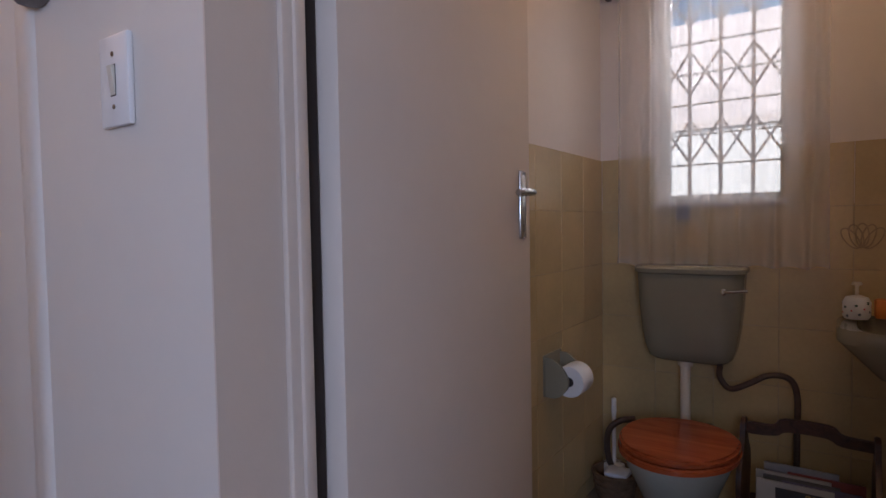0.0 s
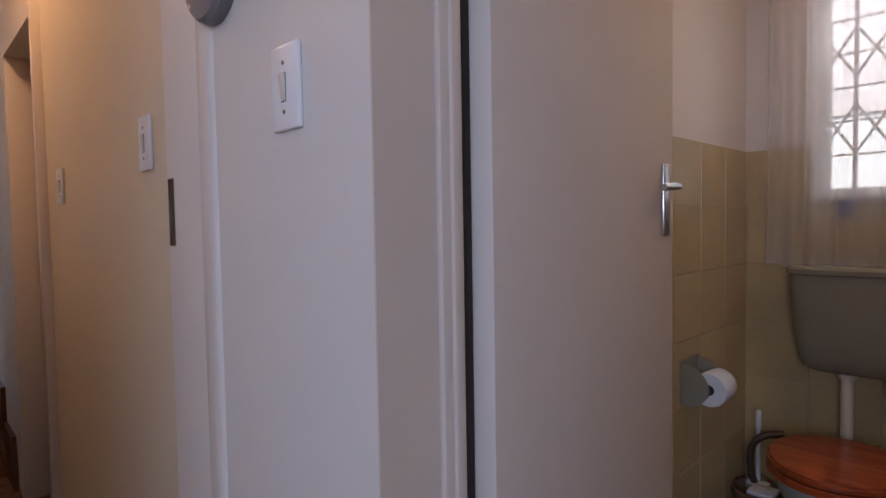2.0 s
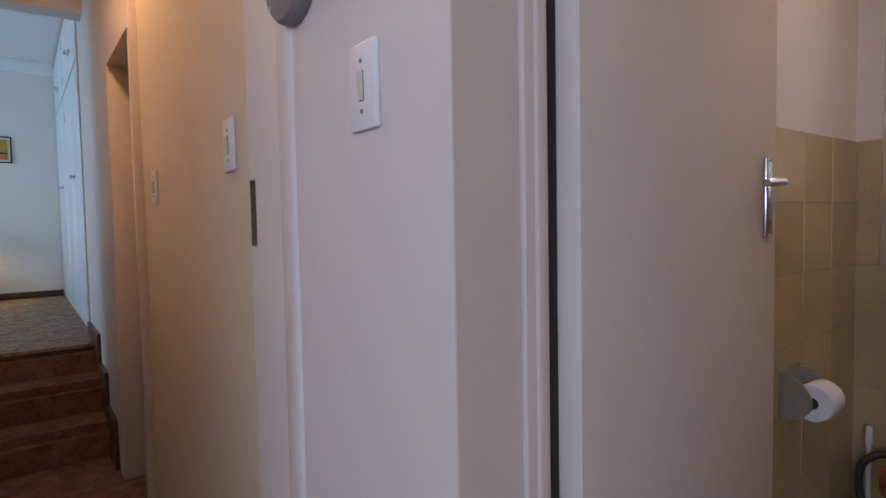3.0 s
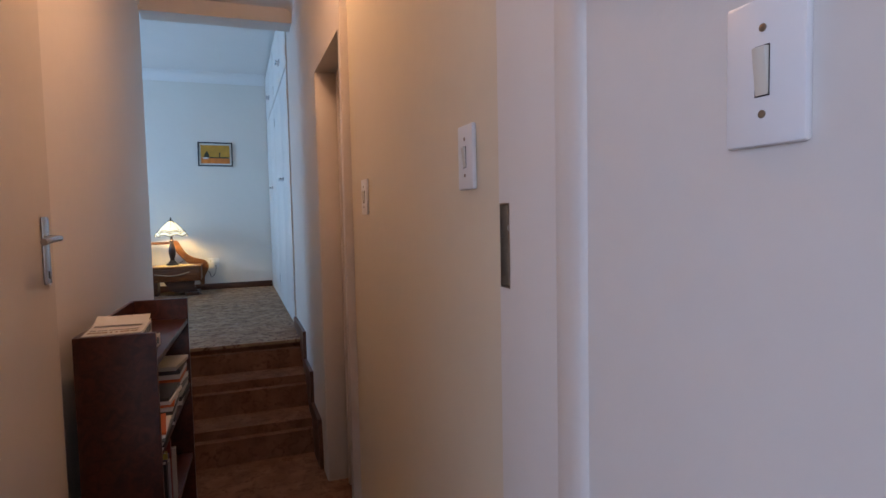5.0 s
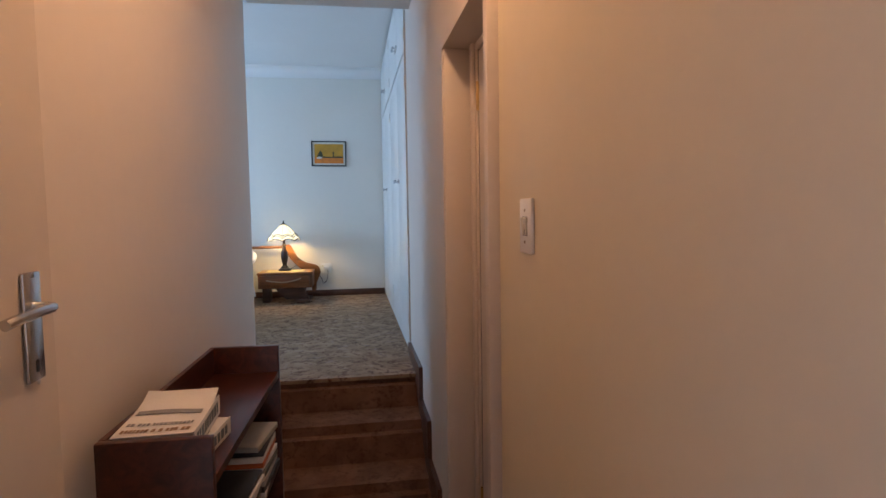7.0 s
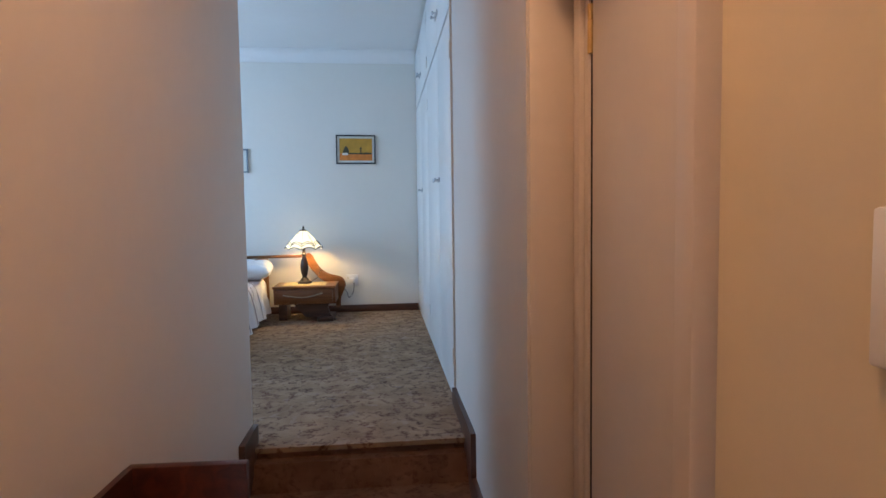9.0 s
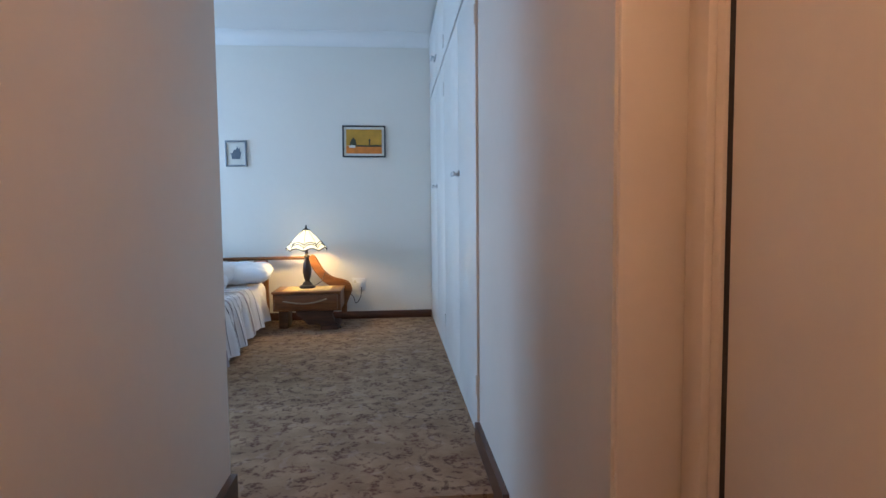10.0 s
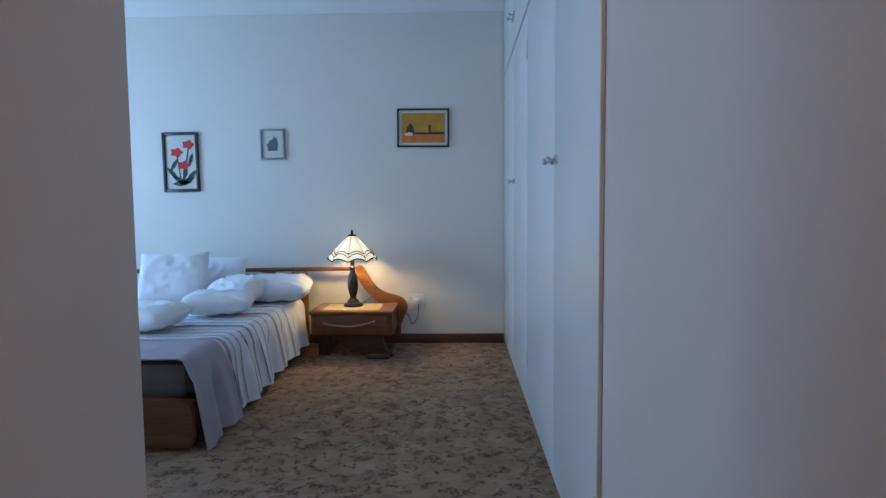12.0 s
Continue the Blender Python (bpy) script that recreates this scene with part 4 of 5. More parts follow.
p1 = picture((-0.175, FAR, 2.025), 0.358, 0.262, 0.012, BLACKF, MOUNT, "landscape print in ochre and orange, black frame")
flat(p1, "painted_sky", [(-0.148, -0.035), (0.148, -0.035), (0.148, 0.100), (-0.148, 0.100)], -0.0100, OCHRE)
flat(p1, "painted_field", [(-0.148, -0.100), (0.148, -0.100), (0.148, -0.036), (-0.148, -0.036)], -0.0100, ORANGE)
flat(p1, "painted_house", [(-0.118, -0.045), (-0.062, -0.045), (-0.062, -0.02), (-0.070, 0.01), (-0.088, 0.034), (-0.108, 0.008), (-0.118, -0.02)], -0.0115, PAINTDK)
flat(p1, "painted_gable", [(-0.125, -0.052), (-0.072, -0.052), (-0.072, -0.034), (-0.098, -0.030), (-0.125, -0.036)], -0.0130, MOUNT)
flat(p1, "painted_hedge", [(-0.06, -0.044), (0.145, -0.044), (0.145, -0.032), (0.10, -0.026), (0.03, -0.032), (-0.06, -0.028)], -0.0115, PAINTDK)
flat(p1, "painted_tree", [(0.040, -0.035), (0.050, -0.035), (0.050, 0.0), (0.056, 0.012), (0.045, 0.022), (0.034, 0.010), (0.040, 0.0)], -0.0130, PAINTDK)
p2 = picture((-1.220, FAR, 1.926), 0.172, 0.212, 0.014, SILVERF, MOUNT, "small print of a dark tub, silver frame")
flat(p2, "printed_tub", [(-0.034, -0.045), (0.030, -0.045), (0.040, 0.005), (0.046, 0.012), (-0.046, 0.002), (-0.040, -0.005)], -0.0100, SLATE)
flat(p2, "printed_plant", [(-0.030, 0.004), (0.034, 0.010), (0.030, 0.050), (0.020, 0.035), (0.012, 0.060), (0.000, 0.032), (-0.018, 0.030)], -0.0115, SLATE)
p3 = picture((-1.868, FAR, 1.810), 0.252, 0.412, 0.020, BLACKF, MOUNT, "three red flowers with dark leaves, black frame")
for cx, cz, r in ((-0.028, 0.068, 0.040), (0.055, 0.120, 0.038), (0.018, -0.022, 0.040)):
    flat(p3, "petals", [(cx + r * (1 + 0.18 * math.cos(5 * a)) * math.cos(a), cz + 0.72 * r * (1 + 0.18 * math.cos(5 * a)) * math.sin(a)) for a in [i * math.pi / 12 for i in range(24)]], -0.0120, RED)
    flat(p3, "stem", [(cx - 0.004, cz - 0.02), (cx + 0.004, cz - 0.02), (0.008 + cx * 0.15, -0.155), (cx * 0.15, -0.155)], -0.0102, GREEN)
for cx, cz, s, t in ((-0.05, -0.02, 0.05, 60), (0.07, 0.02, 0.045, 70), (-0.065, -0.075, 0.055, 130), (0.075, -0.09, 0.055, 45), (-0.02, -0.12, 0.06, 150), (0.04, -0.13, 0.06, 25), (0.0, -0.145, 0.07, 5), (0.03, -0.07, 0.05, 80)):
    ca, sa = math.cos(radians(t)), math.sin(radians(t))
    flat(p3, "leaf", [(cx + ca * x - sa * z, cz + sa * x + ca * z) for x, z in ((-s, 0), (-s * 0.3, s * 0.28), (s * 0.4, s * 0.24), (s, 0), (s * 0.4, -s * 0.24), (-s * 0.3, -s * 0.28))], -0.0112, GREEN)

spot = thing("ceiling_spotlight", (-1.46, 8.02, BED_CEIL), "dark blue-grey ceiling spotlight, unlit", "spotlight")
part("mount", lathe([(0.05, 0), (0.05, -0.012), (0.012, -0.02), (0.010, -0.05)], 20), PLASTIC, spot, "white round ceiling mount")
part("shade", lathe([(0.030, -0.06), (0.050, -0.02), (0.056, 0.06), (0.050, 0.06), (0.028, -0.05)], 20, pose(0.02, 0, -0.075, 0, 78)), SLATE, spot)

# bedroom and hall windows, out of the view, that bring the daylight in
def casement(name, x, y0, y1, z0, z1):
    win = new(name)
    tagged(win, "white painted steel window", kind="structure")
    ym = (y0 + y1) / 2
    part("window_frame", boxes(((x, y0, z0), (x + 0.05, y0 + 0.05, z1)), ((x, y1 - 0.05, z0), (x + 0.05, y1, z1)), ((x, ym - 0.025, z0 + 0.05), (x + 0.05, ym + 0.025, z1 - 0.05)),
                               ((x, y0 + 0.05, z0), (x + 0.05, y1 - 0.05, z0 + 0.05)), ((x, y0 + 0.05, z1 - 0.05), (x + 0.05, y1 - 0.05, z1))), GLOSS, win)


casement("window_bedroom", -3.70, 6.0, 8.0, 1.25, 2.35)
casement("window_hall", -2.10, -0.3, 1.0, 0.95, 2.15)


# ---- toilet ----
WY0, WY1, WZ0, WZ1 = 1.545, 2.040, 1.318, 2.32
wall_tb = structure("wall_toilet_east", boxes(((TX, TY0 - 0.1, 0), (TX + 0.16, WY0, 2.55)), ((TX, WY1, 0), (TX + 0.16, TY1 + 0.1, 2.55)),
                    ((TX, WY0, 0), (TX + 0.16, WY1, WZ0)), ((TX, WY0, WZ1), (TX + 0.16, WY1, 2.55))), WALL, "cream wall, tiled to shoulder height")
wall_tn = structure("wall_toilet_north", boxes(((0.56, TY1, 0), (TX, TY1 + 0.1, 2.55))), WALL, "cream wall, tiled to shoulder height")
structure("wall_toilet_south", boxes(((0.56, TY0 - 0.1, 0), (TX, TY0, 2.55))), WALL)
structure("ceiling_toilet", boxes(((0.56, TY0 - 0.1, 2.55), (TX + 0.16, TY1 + 0.1, 2.62))), CEIL)

win = new("window_toilet")
tagged(win, "white steel window with expanding burglar bars", kind="structure")
XW = TX + 0.09
part("window_frame", boxes(((XW, WY0, WZ0), (XW + 0.035, WY0 + 0.03, WZ1)), ((XW, WY1 - 0.03, WZ0), (XW + 0.035, WY1, WZ1)), ((XW, WY0 + 0.03, WZ0), (XW + 0.035, WY1 - 0.03, WZ0 + 0.03)), ((XW, WY0 + 0.03, WZ1 - 0.03), (XW + 0.035, WY1 - 0.03, WZ1)), bevel=0.003), GLOSS, win)
part("window_sill", boxes(((TX - 0.02, WY0 - 0.02, WZ0 - 0.022), (TX + 0.09, WY1 + 0.02, WZ0)), bevel=0.004), GLOSS, win)
for i in range(6):
    z = WZ0 + 0.03 + (i + 1) * 0.135
    part("glazing_bar", boxes(((XW + 0.010, WY0 + 0.03, z - 0.004), (XW + 0.022, WY1 - 0.03, z + 0.004))), GLOSS, win)
pane = part("pane", boxes(((XW + 0.014, WY0 + 0.03, WZ0 + 0.03), (XW + 0.017, WY1 - 0.03, WZ1 - 0.03))), GLASS, win)
pane.visible_shadow = False
gate = thing("burglar_bars", (TX + 0.03, WY0, WZ0), "white expanding trellis security bars", "burglar bars")
step = (WY1 - WY0) / 4
for i in range(5):
    yb = min(max(i * step, 0.010), WY1 - WY0 - 0.010)
    part("upright", boxes(((0, yb - 0.008, 0.0), (0.010, yb + 0.008, WZ1 - WZ0)), bevel=0.002), GLOSS, gate)
for i in range(4):
    for zc in (0.26, 0.56, 0.86):
        for s in (-1, 1):
            m = Matrix.Translation((0.013 + 0.004 * s, (i + 0.5) * step, zc)) @ Matrix.Rotation(radians(s * 57), 4, "X")
            bm = bmesh.new()
            add_box(bm, (-0.002, -0.105, -0.005), (0.002, 0.105, 0.005), 0, m)
            part("lattice", bm, GLOSS, gate)

# sheer curtain on its rod
cur = thing("sheer_curtain", (TX - 0.07, 0, 1.04), "sheer white net curtain hanging in folds", "curtain")


def net(u, v):
    yy = 1.40 + 0.80 * u
    z = 1.23 * v
    deep = 0.014 * math.sin(u * 62 + 0.6 * math.sin(v * 3)) + 0.010 * math.sin(u * 23 + 1.2)
    return (deep * (0.65 + 0.35 * (1 - v)), yy + 0.008 * math.sin(u * 41 + v), z + (0.006 * math.sin(u * 47) if v < 0.01 else 0))


part("net", sheet(180, 16, net), SHEER, cur)
part("hem", sheet(180, 2, lambda u, v: (net(u, v * 0.022)[0] - 0.003, net(u, v * 0.022)[1], net(u, v * 0.022)[2]), 0.001), SHEER, cur)
rod = thing("curtain_rod", (TX - 0.07, 1.30, 2.268), "dark wooden curtain rod", "curtain rod")
part("pole", tube([(0, 0, 0), (0, 1.0, 0)], 0.014, 12), DARKWOOD, rod)
part("bracket", boxes(((0, 0.95, -0.012), (0.07, 0.97, 0.012))), DARKWOOD, rod)

# cistern, pan, seat
cis = thing("toilet_cistern", (TX - 0.012, 1.895, 0.635), "olive grey glazed ceramic cistern on the wall", "cistern")


def bow_front(prof):
    """Stack of bow-fronted outlines, flat against the wall: half width, height, depth."""
    bm = bmesh.new()
    rings = []
    for w, z, d in prof:
        ring = []
        for i in range(36):
            a = math.pi * i / 35
            ca, sa = math.cos(a), math.sin(a)
            ring.append(bm.verts.new((-d * (0.62 * abs(sa) ** 0.22 + 0.38 * sa), w * (abs(ca) ** 0.42) * (1 if ca > 0 else -1), z)))
        rings.append(ring)
    for p, q in zip(rings, rings[1:]):
        for i in range(36):
            j = (i + 1) % 36
            bm.faces.new((p[i], p[j], q[j], q[i]))
    bm.faces.new(rings[0])
    bm.faces.new(rings[-1])
    bmesh.ops.recalc_face_normals(bm, faces=bm.faces)
    return bm


part("tank", bow_front([(0.110, -0.004, 0.085), (0.148, 0.0, 0.115), (0.166, 0.016, 0.138), (0.180, 0.055, 0.153), (0.193, 0.13, 0.165), (0.205, 0.25, 0.176), (0.211, 0.375, 0.18)]), OLIVE, cis)
part("lid", bow_front([(0.214, 0.3755, 0.184), (0.220, 0.381, 0.192), (0.221, 0.398, 0.194), (0.214, 0.407, 0.186), (0.190, 0.411, 0.165)]), OLIVE, cis)
lv = part("lever_boss", lathe([(0.013, 0), (0.013, 0.012), (0.008, 0.016)], 14, pose(-0.172, -0.150, 0.312, 0, -90)), CHROME, cis, "chrome flush lever")
part("lever_arm", tube(smooth_line([(-0.186, -0.150, 0.312), (-0.192, -0.18, 0.315), (-0.190, -0.235, 0.320)], 5), 0.007, 8), CHROME, lv)
part("flush_pipe", lathe([(0.030, 0.0), (0.030, -0.018), (0.021, -0.022), (0.021, -0.34)], 18, Matrix.Translation((-0.095, 0.010, 0.0))), PIPE, cis, "cream plastic flush pipe")
part("inlet_hose", tube(smooth_line([(-0.10, -0.125, 0.0), (-0.10, -0.125, -0.05), (-0.11, -0.165, -0.09), (-0.11, -0.23, -0.06), (-0.10, -0.30, -0.02), (-0.08, -0.37, -0.03), (-0.07, -0.395, -0.10), (-0.07, -0.395, -0.25), (-0.07, -0.395, -0.60)], 6), 0.012, 10), HOSE, cis, "dark braided inlet hose")

tp = thing("toilet_pan", (TX - 0.42, 1.862, 0.0), "pale green-grey ceramic toilet with closed wooden seat", "toilet")


def oval(w, l, n=40, back=0.16):
    """Egg-shaped outline, narrow end towards the room."""
    out = []
    for i in range(n):
        a = 2 * math.pi * i / n
        x = math.cos(a)
        out.append(((back if x > 0 else l) * x, w * math.sin(a) * (1 - 0.06 * x * (x < 0))))
    return out


bm = bmesh.new()
rings = []
for z, w, l, bk_ in ((0.0, 0.125, 0.16, 0.20), (0.06, 0.115, 0.15, 0.20), (0.18, 0.12, 0.17, 0.20), (0.28, 0.16, 0.235, 0.20), (0.345, 0.185, 0.27, 0.20), (0.375, 0.190, 0.275, 0.20)):
    rings.append([bm.verts.new((x, y, z)) for x, y in oval(w, l, 40, bk_)])
for p, q in zip(rings, rings[1:]):
    for i in range(40):
        bm.faces.new((p[i], p[(i + 1) % 40], q[(i + 1) % 40], q[i]))
bm.faces.new(rings[0])
bm.faces.new(rings[-1])
bmesh.ops.recalc_face_normals(bm, faces=bm.faces)
part("bowl", bm, PALEOLIVE, tp)


def plate(out, z0, z1, bevel):
    bm = bmesh.new()
    f = bm.faces.new([bm.verts.new((x, y, z0)) for x, y in out])
    r = bmesh.ops.extrude_face_region(bm, geom=[f])
    bmesh.ops.translate(bm, vec=(0, 0, z1 - z0), verts=[v for v in r["geom"] if isinstance(v, bmesh.types.BMVert)])
    bmesh.ops.recalc_face_normals(bm, faces=bm.faces)
    top = [e for e in bm.edges if all(abs(v.co.z - z1) < 1e-6 for v in e.verts)]
    bmesh.ops.bevel(bm, geom=top, offset=bevel, segments=3, affect="EDGES")
    return bm


part("seat", plate(oval(0.212, 0.285, 40, 0.19), 0.378, 0.400, 0.008), REDWOOD, tp, "varnished reddish wooden seat")
part("lid", plate(oval(0.208, 0.275, 40, 0.20), 0.404, 0.424, 0.009), REDWOOD, tp, "varnished reddish wooden lid")
for y in (-0.07, 0.07):
    part("hinge", lathe([(0.014, 0.37), (0.014, 0.415)], 12, Matrix.Translation((0.205, y, 0))), CHROME, tp)

hold = thing("toilet_roll_holder", (2.10, TY1, 0.640), "olive ceramic toilet roll holder on the tiled wall", "roll holder")
part("back_plate", boxes(((-0.085, -0.012, -0.075), (0.085, 0, 0.085)), bevel=0.004), OLIVE, hold)
for x in (-0.075, 0.065):
    part("cheek", slab([(p.x, p.z) for p in smooth_line([(0, 0, 0.075), (0.05, 0, 0.068), (0.095, 0, 0.02), (0.10, 0, -0.03), (0.06, 0, -0.072), (0, 0, -0.075)], 5)], 0.014, Matrix(((0, 1, 0, x), (-1, 0, 0, 0), (0, 0, 1, 0), (0, 0, 0, 1)))), OLIVE, hold)
rollt = thing("toilet_roll", (2.097, TY1 - 0.098, 0.630), "white toilet paper roll on its holder", "toilet roll")
bm = lathe([(0.020, -0.052), (0.058, -0.052), (0.060, -0.049), (0.060, 0.049), (0.058, 0.052), (0.020, 0.052)], 32, pose(0, 0, 0, 0, 90))
part("paper", bm, PAPER, rollt)
part("core", lathe([(0.019, -0.0525), (0.019, 0.0525)], 20, pose(0, 0, 0, 0, 90)), DARK, rollt)

bs = thing("basin", (2.46, TY0 - 0.02, 0.80), "olive beige ceramic hand basin on the side wall", "basin")
bm = bmesh.new()
outer, inner = [], []
for i in range(36):
    a = 2 * math.pi * i / 36
    sx = (abs(math.cos(a)) ** 0.5) * (1 if math.cos(a) > 0 else -1)
    sy = (abs(math.sin(a)) ** 0.5) * (1 if math.sin(a) > 0 else -1)
    outer.append((0.215 * sx, 0.225 + 0.225 * sy))
    inner.append((0.165 * sx, 0.235 + 0.155 * sy))
r0 = [bm.verts.new((x * 0.72, 0.02 + y * 0.70, -0.10)) for x, y in outer]
r1 = [bm.verts.new((x, y, 0.02)) for x, y in outer]
r2 = [bm.verts.new((x, y, 0.055)) for x, y in outer]
r3 = [bm.verts.new((x * 0.97, y * 0.985 + 0.003, 0.066)) for x, y in outer]
r4 = [bm.verts.new((x, y, 0.060)) for x, y in inner]
r5 = [bm.verts.new((x * 0.7, 0.07 + y * 0.7, -0.06)) for x, y in inner]
for p, q in ((r0, r1), (r1, r2), (r2, r3), (r3, r4), (r4, r5)):
    for i in range(36):
        bm.faces.new((p[i], p[(i + 1) % 36], q[(i + 1) % 36], q[i]))
bm.faces.new(r0)
bm.faces.new(r5)
bmesh.ops.recalc_face_normals(bm, faces=bm.faces)
part("bowl", bm, OLIVE, bs)
soap = thing("soap_dispenser", (2.56, 1.318, 0.868), "white patterned soap pot with pump", "soap dispenser")
part("pot", lathe([(0.036, 0), (0.042, 0.01), (0.043, 0.06), (0.034, 0.078), (0.014, 0.084)], 20), PAPER, soap)
for a in range(22):
    ang = a * 2.4
    part("floral_mark", lathe([(0.0035 + 0.002 * (a % 3), 0), (0.003, 0.0015)], 7, pose(0.0415 * math.cos(ang), 0.0415 * math.sin(ang), 0.010 + 0.0024 * a, 0, 90, math.degrees(ang))), (RED, SLATE, GREEN)[a % 3], soap)
part("pump", lathe([(0.006, 0.084), (0.006, 0.12), (0.016, 0.122), (0.014, 0.132)], 12), PIPE, soap)

sponge = thing("bath_sponge", (2.60, 1.245, 0.868), "orange sponge on the basin's edge", "sponge")
part("body", boxes(((-0.03, -0.02, 0), (0.03, 0.02, 0.07)), bevel=0.010), ORANGE, sponge)
decal = thing("tile_decal", (TX - 0.0075, 1.30, 1.10), "faint leaf-shaped decal on a wall tile", "decal")
for k in range(-2, 3):
    lean = radians(k * 17)
    loop = [(0, 0.020 * math.sin(a) * math.cos(lean) + (0.02 + 0.045 * (1 - math.cos(a))) * math.sin(lean), (0.02 + 0.045 * (1 - math.cos(a))) * math.cos(lean) - 0.020 * math.sin(a) * math.sin(lean)) for a in [i * math.pi / 12 for i in range(25)]]
    part("leaf_outline", tube(loop, 0.0022, 6), DECAL, decal)

rack = thing("magazine_rack", (2.47, 1.462, 0.0), "dark wooden magazine rack with carrying handle", "magazine rack")
for y in (-0.215, 0.197):
    part("end_panel", slab([(p.x, p.z) for p in smooth_line([(-0.10, 0, 0.0), (-0.11, 0, 0.10), (-0.15, 0, 0.22), (-0.145, 0, 0.30), (-0.09, 0, 0.35), (-0.05, 0, 0.41), (-0.03, 0, 0.465), (0.03, 0, 0.465), (0.05, 0, 0.41), (0.09, 0, 0.35), (0.145, 0, 0.30), (0.15, 0, 0.22), (0.11, 0, 0.10), (0.10, 0, 0.0)], 4)], 0.018, Matrix.Translation((0, y, 0)), 0.003), DARKWOOD, rack)
part("bottom", boxes(((-0.10, -0.197, 0.03), (0.10, 0.197, 0.045))), DARKWOOD, rack)
part("handle", slab([(p.x, p.z) for p in smooth_line([(-0.197, 0, 0.415), (-0.10, 0, 0.420), (-0.06, 0, 0.440), (0.06, 0, 0.440), (0.10, 0, 0.420), (0.197, 0, 0.415), (0.197, 0, 0.455), (0.11, 0, 0.460), (0.07, 0, 0.488), (-0.07, 0, 0.488), (-0.11, 0, 0.460), (-0.197, 0, 0.455)], 4)], 0.020, Matrix(((0, 1, 0, -0.010), (1, 0, 0, 0), (0, 0, 1, 0), (0, 0, 0, 1))), 0.003), DARKWOOD, rack)
for x in (-0.125, 0.113):
    part("rail", boxes(((x, -0.197, 0.05), (x + 0.012, 0.197, 0.13)), bevel=0.002), DARKWOOD, rack)
for i in range(7):
    mg = thing("magazine", (2.38 + 0.024 * i, 1.462 + random.uniform(-0.06, 0.06), 0.046), "glossy magazine standing in the rack", "magazine", "magazines in the rack")
    bm = boxes(((0, -0.12, 0), (0.010, 0.12, 0.20 + 0.035 * i / 6 + random.uniform(0, 0.02))), bevel=0.001)
    part("cover", bm, BOOKS[(0, 2, 6, 1, 2, 4, 5)[i]], mg)
    if i == 0:
        cv = bpy.data.curves.new("title_text", "FONT")
        cv.body, cv.size, cv.extrude = "ges", 0.045, 0.0004
        to = new("title_text", cv)
        to.parent = mg
        to.matrix_basis = Matrix(((0, 0, -1, -0.001), (-1, 0, 0, 0.03), (0, 1, 0, 0.185), (0, 0, 0, 1)))
        me = bpy.data.meshes.new_from_object(to)
        bpy.data.objects.remove(to)
        me.materials.clear()
        me.materials.append(BOOKS[7])
        tt = new("title_text", me)
        tt.parent = mg
        tt.matrix_basis = Matrix(((0, 0, -1, -0.001), (-1, 0, 0, 0.03), (0, 1, 0, 0.185), (0, 0, 0, 1)))

bask = thing("wicker_basket", (2.52, 2.185, 0.0), "small brown wicker basket on the floor", "basket")
bm = lathe([(0.075, 0.0), (0.085, 0.05), (0.095, 0.11), (0.10, 0.125), (0.090, 0.125), (0.08, 0.06), (0.07, 0.012)], 28)
part("weave", bm, WICKER, bask)
for z, r in ((0.02, 0.080), (0.045, 0.0855), (0.07, 0.090), (0.095, 0.094), (0.12, 0.0985)):
    part("cane", tube([(r * math.cos(i * math.pi / 14), r * math.sin(i * math.pi / 14), z + 0.004 * (-1) ** i) for i in range(29)], 0.005, 6), WICKER, bask)
fold = thing("folded_cloth", (2.50, 2.165, 0.113), "pale folded cloth in the basket", "cloth")
part("cloth", boxes(((-0.05, -0.05, 0), (0.05, 0.05, 0.022)), bevel=0.009), LINEN, fold)
brush = thing("toilet_brush", (2.60, 2.215, 0.0), "white toilet brush in its holder", "toilet brush")
part("cup", lathe([(0.045, 0), (0.050, 0.01), (0.048, 0.12), (0.04, 0.125)], 20), PLASTIC, brush)
part("stick", lathe([(0.009, 0.125), (0.009, 0.34), (0.012, 0.36), (0.011, 0.42), (0.006, 0.425)], 12), PLASTIC, brush)
hk = thing("waste_hose", (2.56, 2.145, 0.0), "dark curved hose beside the toilet", "hose")
part("hose", tube(smooth_line([(0.07, 0.04, 0.0), (0.0, 0.08, 0.15), (-0.03, 0.075, 0.28), (-0.02, 0.03, 0.34), (0.02, -0.03, 0.35)], 6), 0.014, 10), HOSE, hk)
bottle = thing("air_freshener", (TX + 0.01, 1.935, WZ0 - 0.085), "dark blue plastic freshener hanging under the sill", "air freshener")
part("body", boxes(((-0.035, -0.028, 0.0), (-0.0112, 0.028, 0.062)), bevel=0.006), BLUE, bottle)
cab = thing("wall_cabinet", (2.30, TY0, 1.56), "dark wooden wall cabinet over the basin", "cabinet")
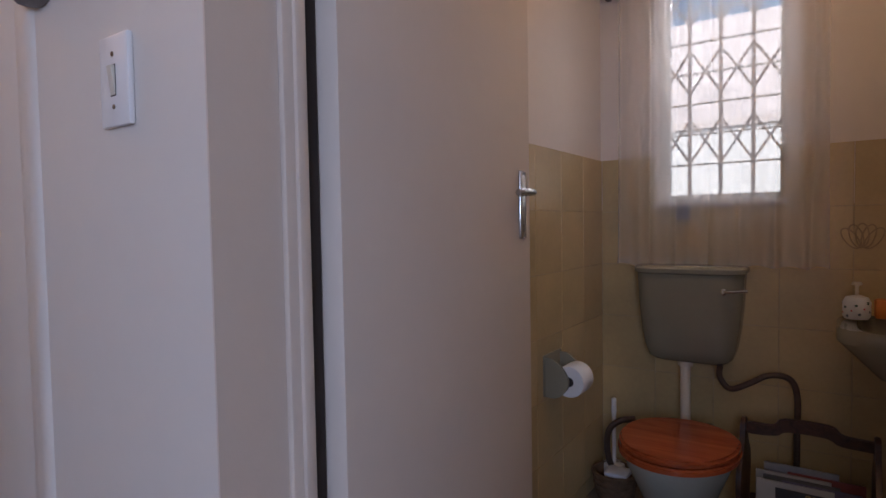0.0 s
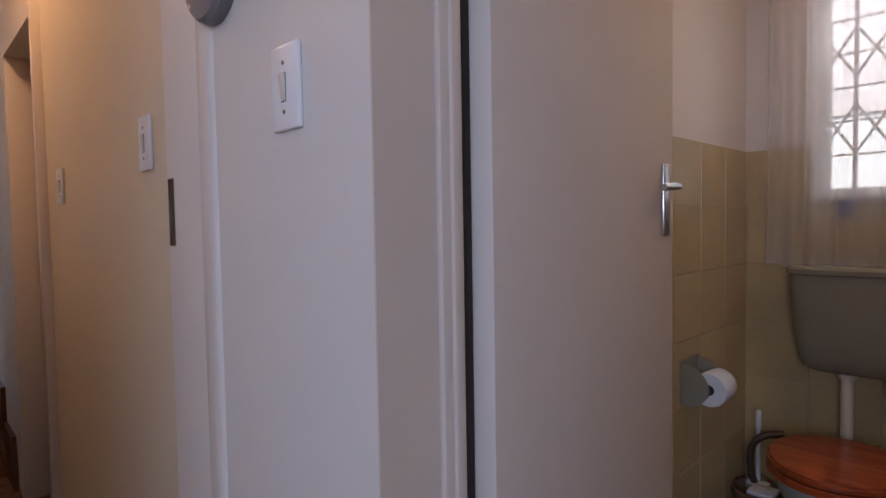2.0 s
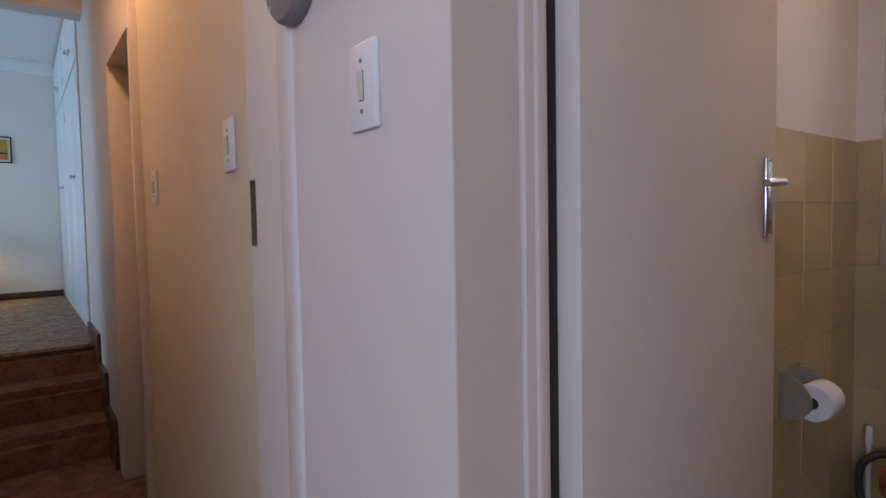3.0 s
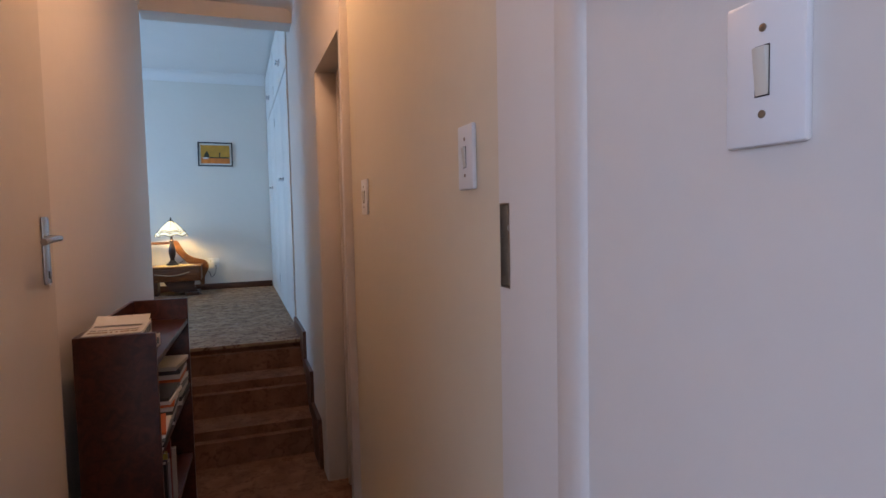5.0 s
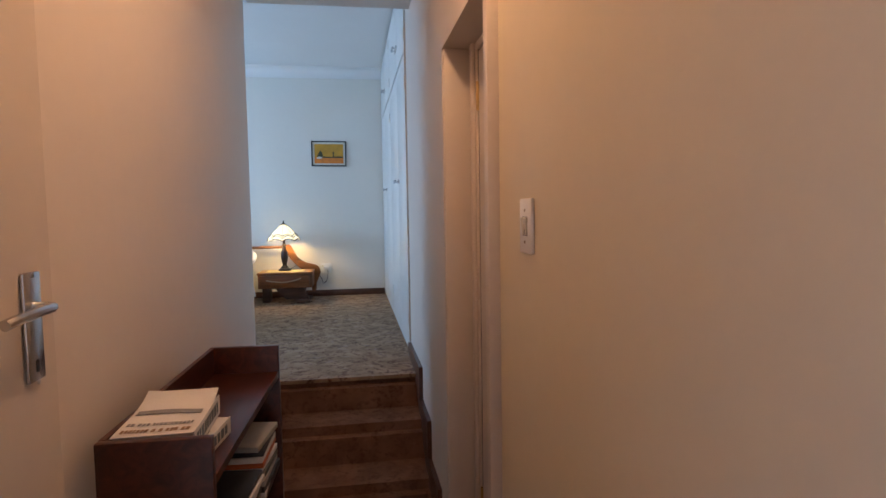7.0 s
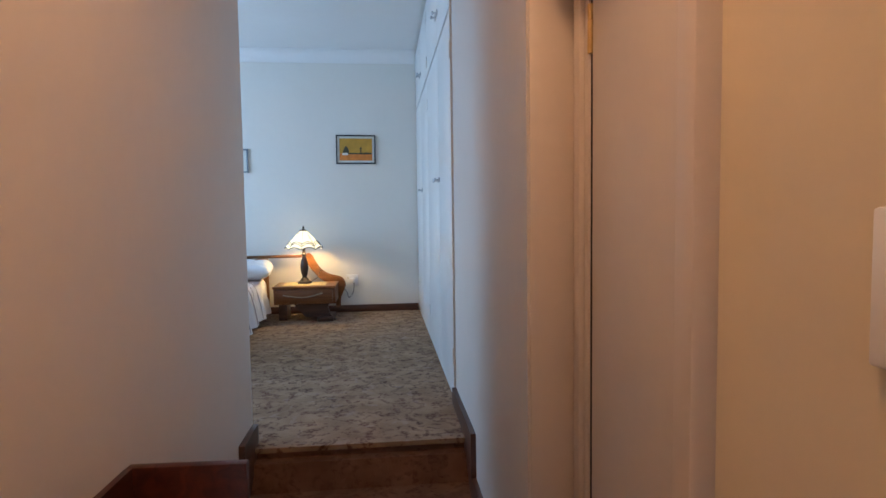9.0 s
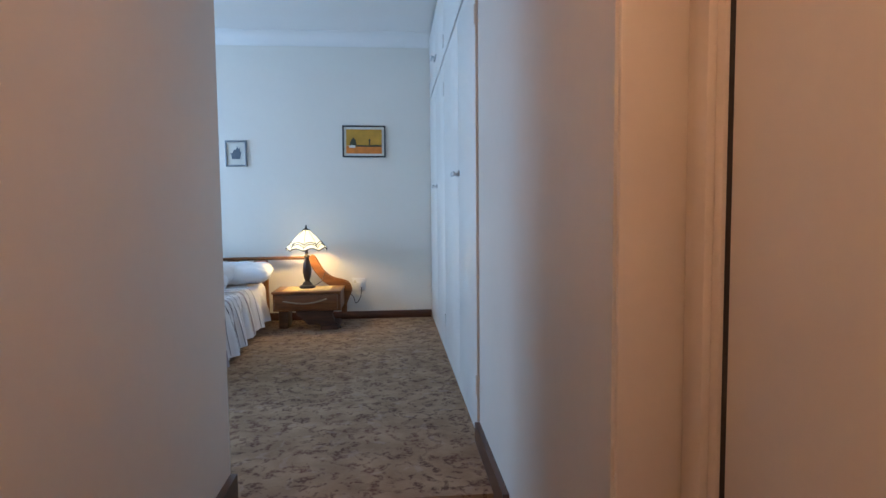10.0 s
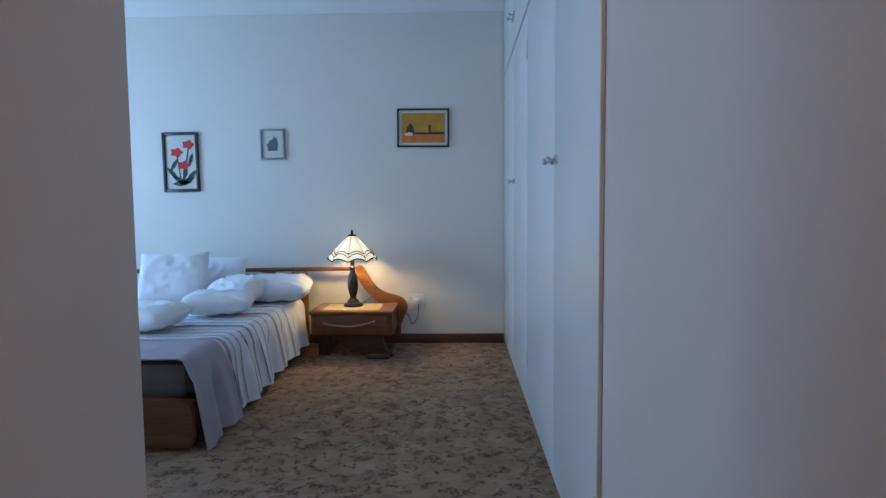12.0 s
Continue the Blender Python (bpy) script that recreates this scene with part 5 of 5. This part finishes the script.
part("body", boxes(((-0.12, 0.0, 0.0), (0.24, 0.12, 0.60)), bevel=0.004), DARKWOOD, cab)
part("door", boxes(((-0.115, 0.1205, 0.005), (0.235, 0.136, 0.595)), bevel=0.003), DARKWOOD, cab)

# ---- outside the toilet window ----
structure("ground", boxes(((-60, -60, -0.35), (60, 60, -0.25))), EARTH, "pale paved ground outside")
house = thing("neighbour_house", (6.4, 0.5, -0.25), "sunlit pale house with weathered pinkish roof", "house")
part("wall", boxes(((0, -4, 0), (6, 5, 2.42))), OUTWALL, house)
part("roof", slab([(-0.03, 2.425), (3.0, 4.4), (6.1, 2.425), (6.1, 2.50), (3.0, 4.48), (-0.03, 2.50)], 9.6, Matrix.Translation((0, -4.3, 0))), OUTROOF, house)
part("chimney", boxes(((0.55, -0.55, 2.6), (1.05, 0.0, 3.75)), ((0.50, -0.60, 3.75), (1.10, 0.05, 3.85)), bevel=0.02), BRICKRED, house, "red brick chimney")

# ---- toilet tiles ----
TS = 0.243
tile_me = mesh_of("tile", boxes(((-0.006, -TS / 2 + 0.0013, -TS / 2 + 0.0013), (0, TS / 2 - 0.0013, TS / 2 - 0.0013)), bevel=0.0012), TILE, False)
top = 1.522
for row in range(7):
    z = top - (row + 0.5) * TS
    for col in range(7):
        yc = TY1 - 0.007 - (col + 0.5) * TS
        if yc < TY0 + 0.1 or (z > WZ0 - 0.12 and WY0 - 0.05 < yc < WY1 + 0.10):
            continue
        t_ = new("tile", tile_me)
        t_.parent = wall_tb
        t_.matrix_basis = pose(TX - 0.001, yc, z)
    for col in range(8):
        xc = TX - 0.007 - (col + 0.5) * TS
        t_ = new("tile", tile_me)
        t_.parent = wall_tn
        t_.matrix_basis = pose(xc, TY1 - 0.001, z, 0, 0, 90)
part("grout", boxes(((TX - 0.0035, TY0 + 0.02, 0), (TX - 0.0005, TY1 - 0.001, WZ0 - 0.03))), GROUT, wall_tb)
part("grout", boxes(((TX - 8 * TS - 0.01, TY1 - 0.0035, 0), (TX - 0.004, TY1 - 0.0005, top - 0.002))), GROUT, wall_tn)
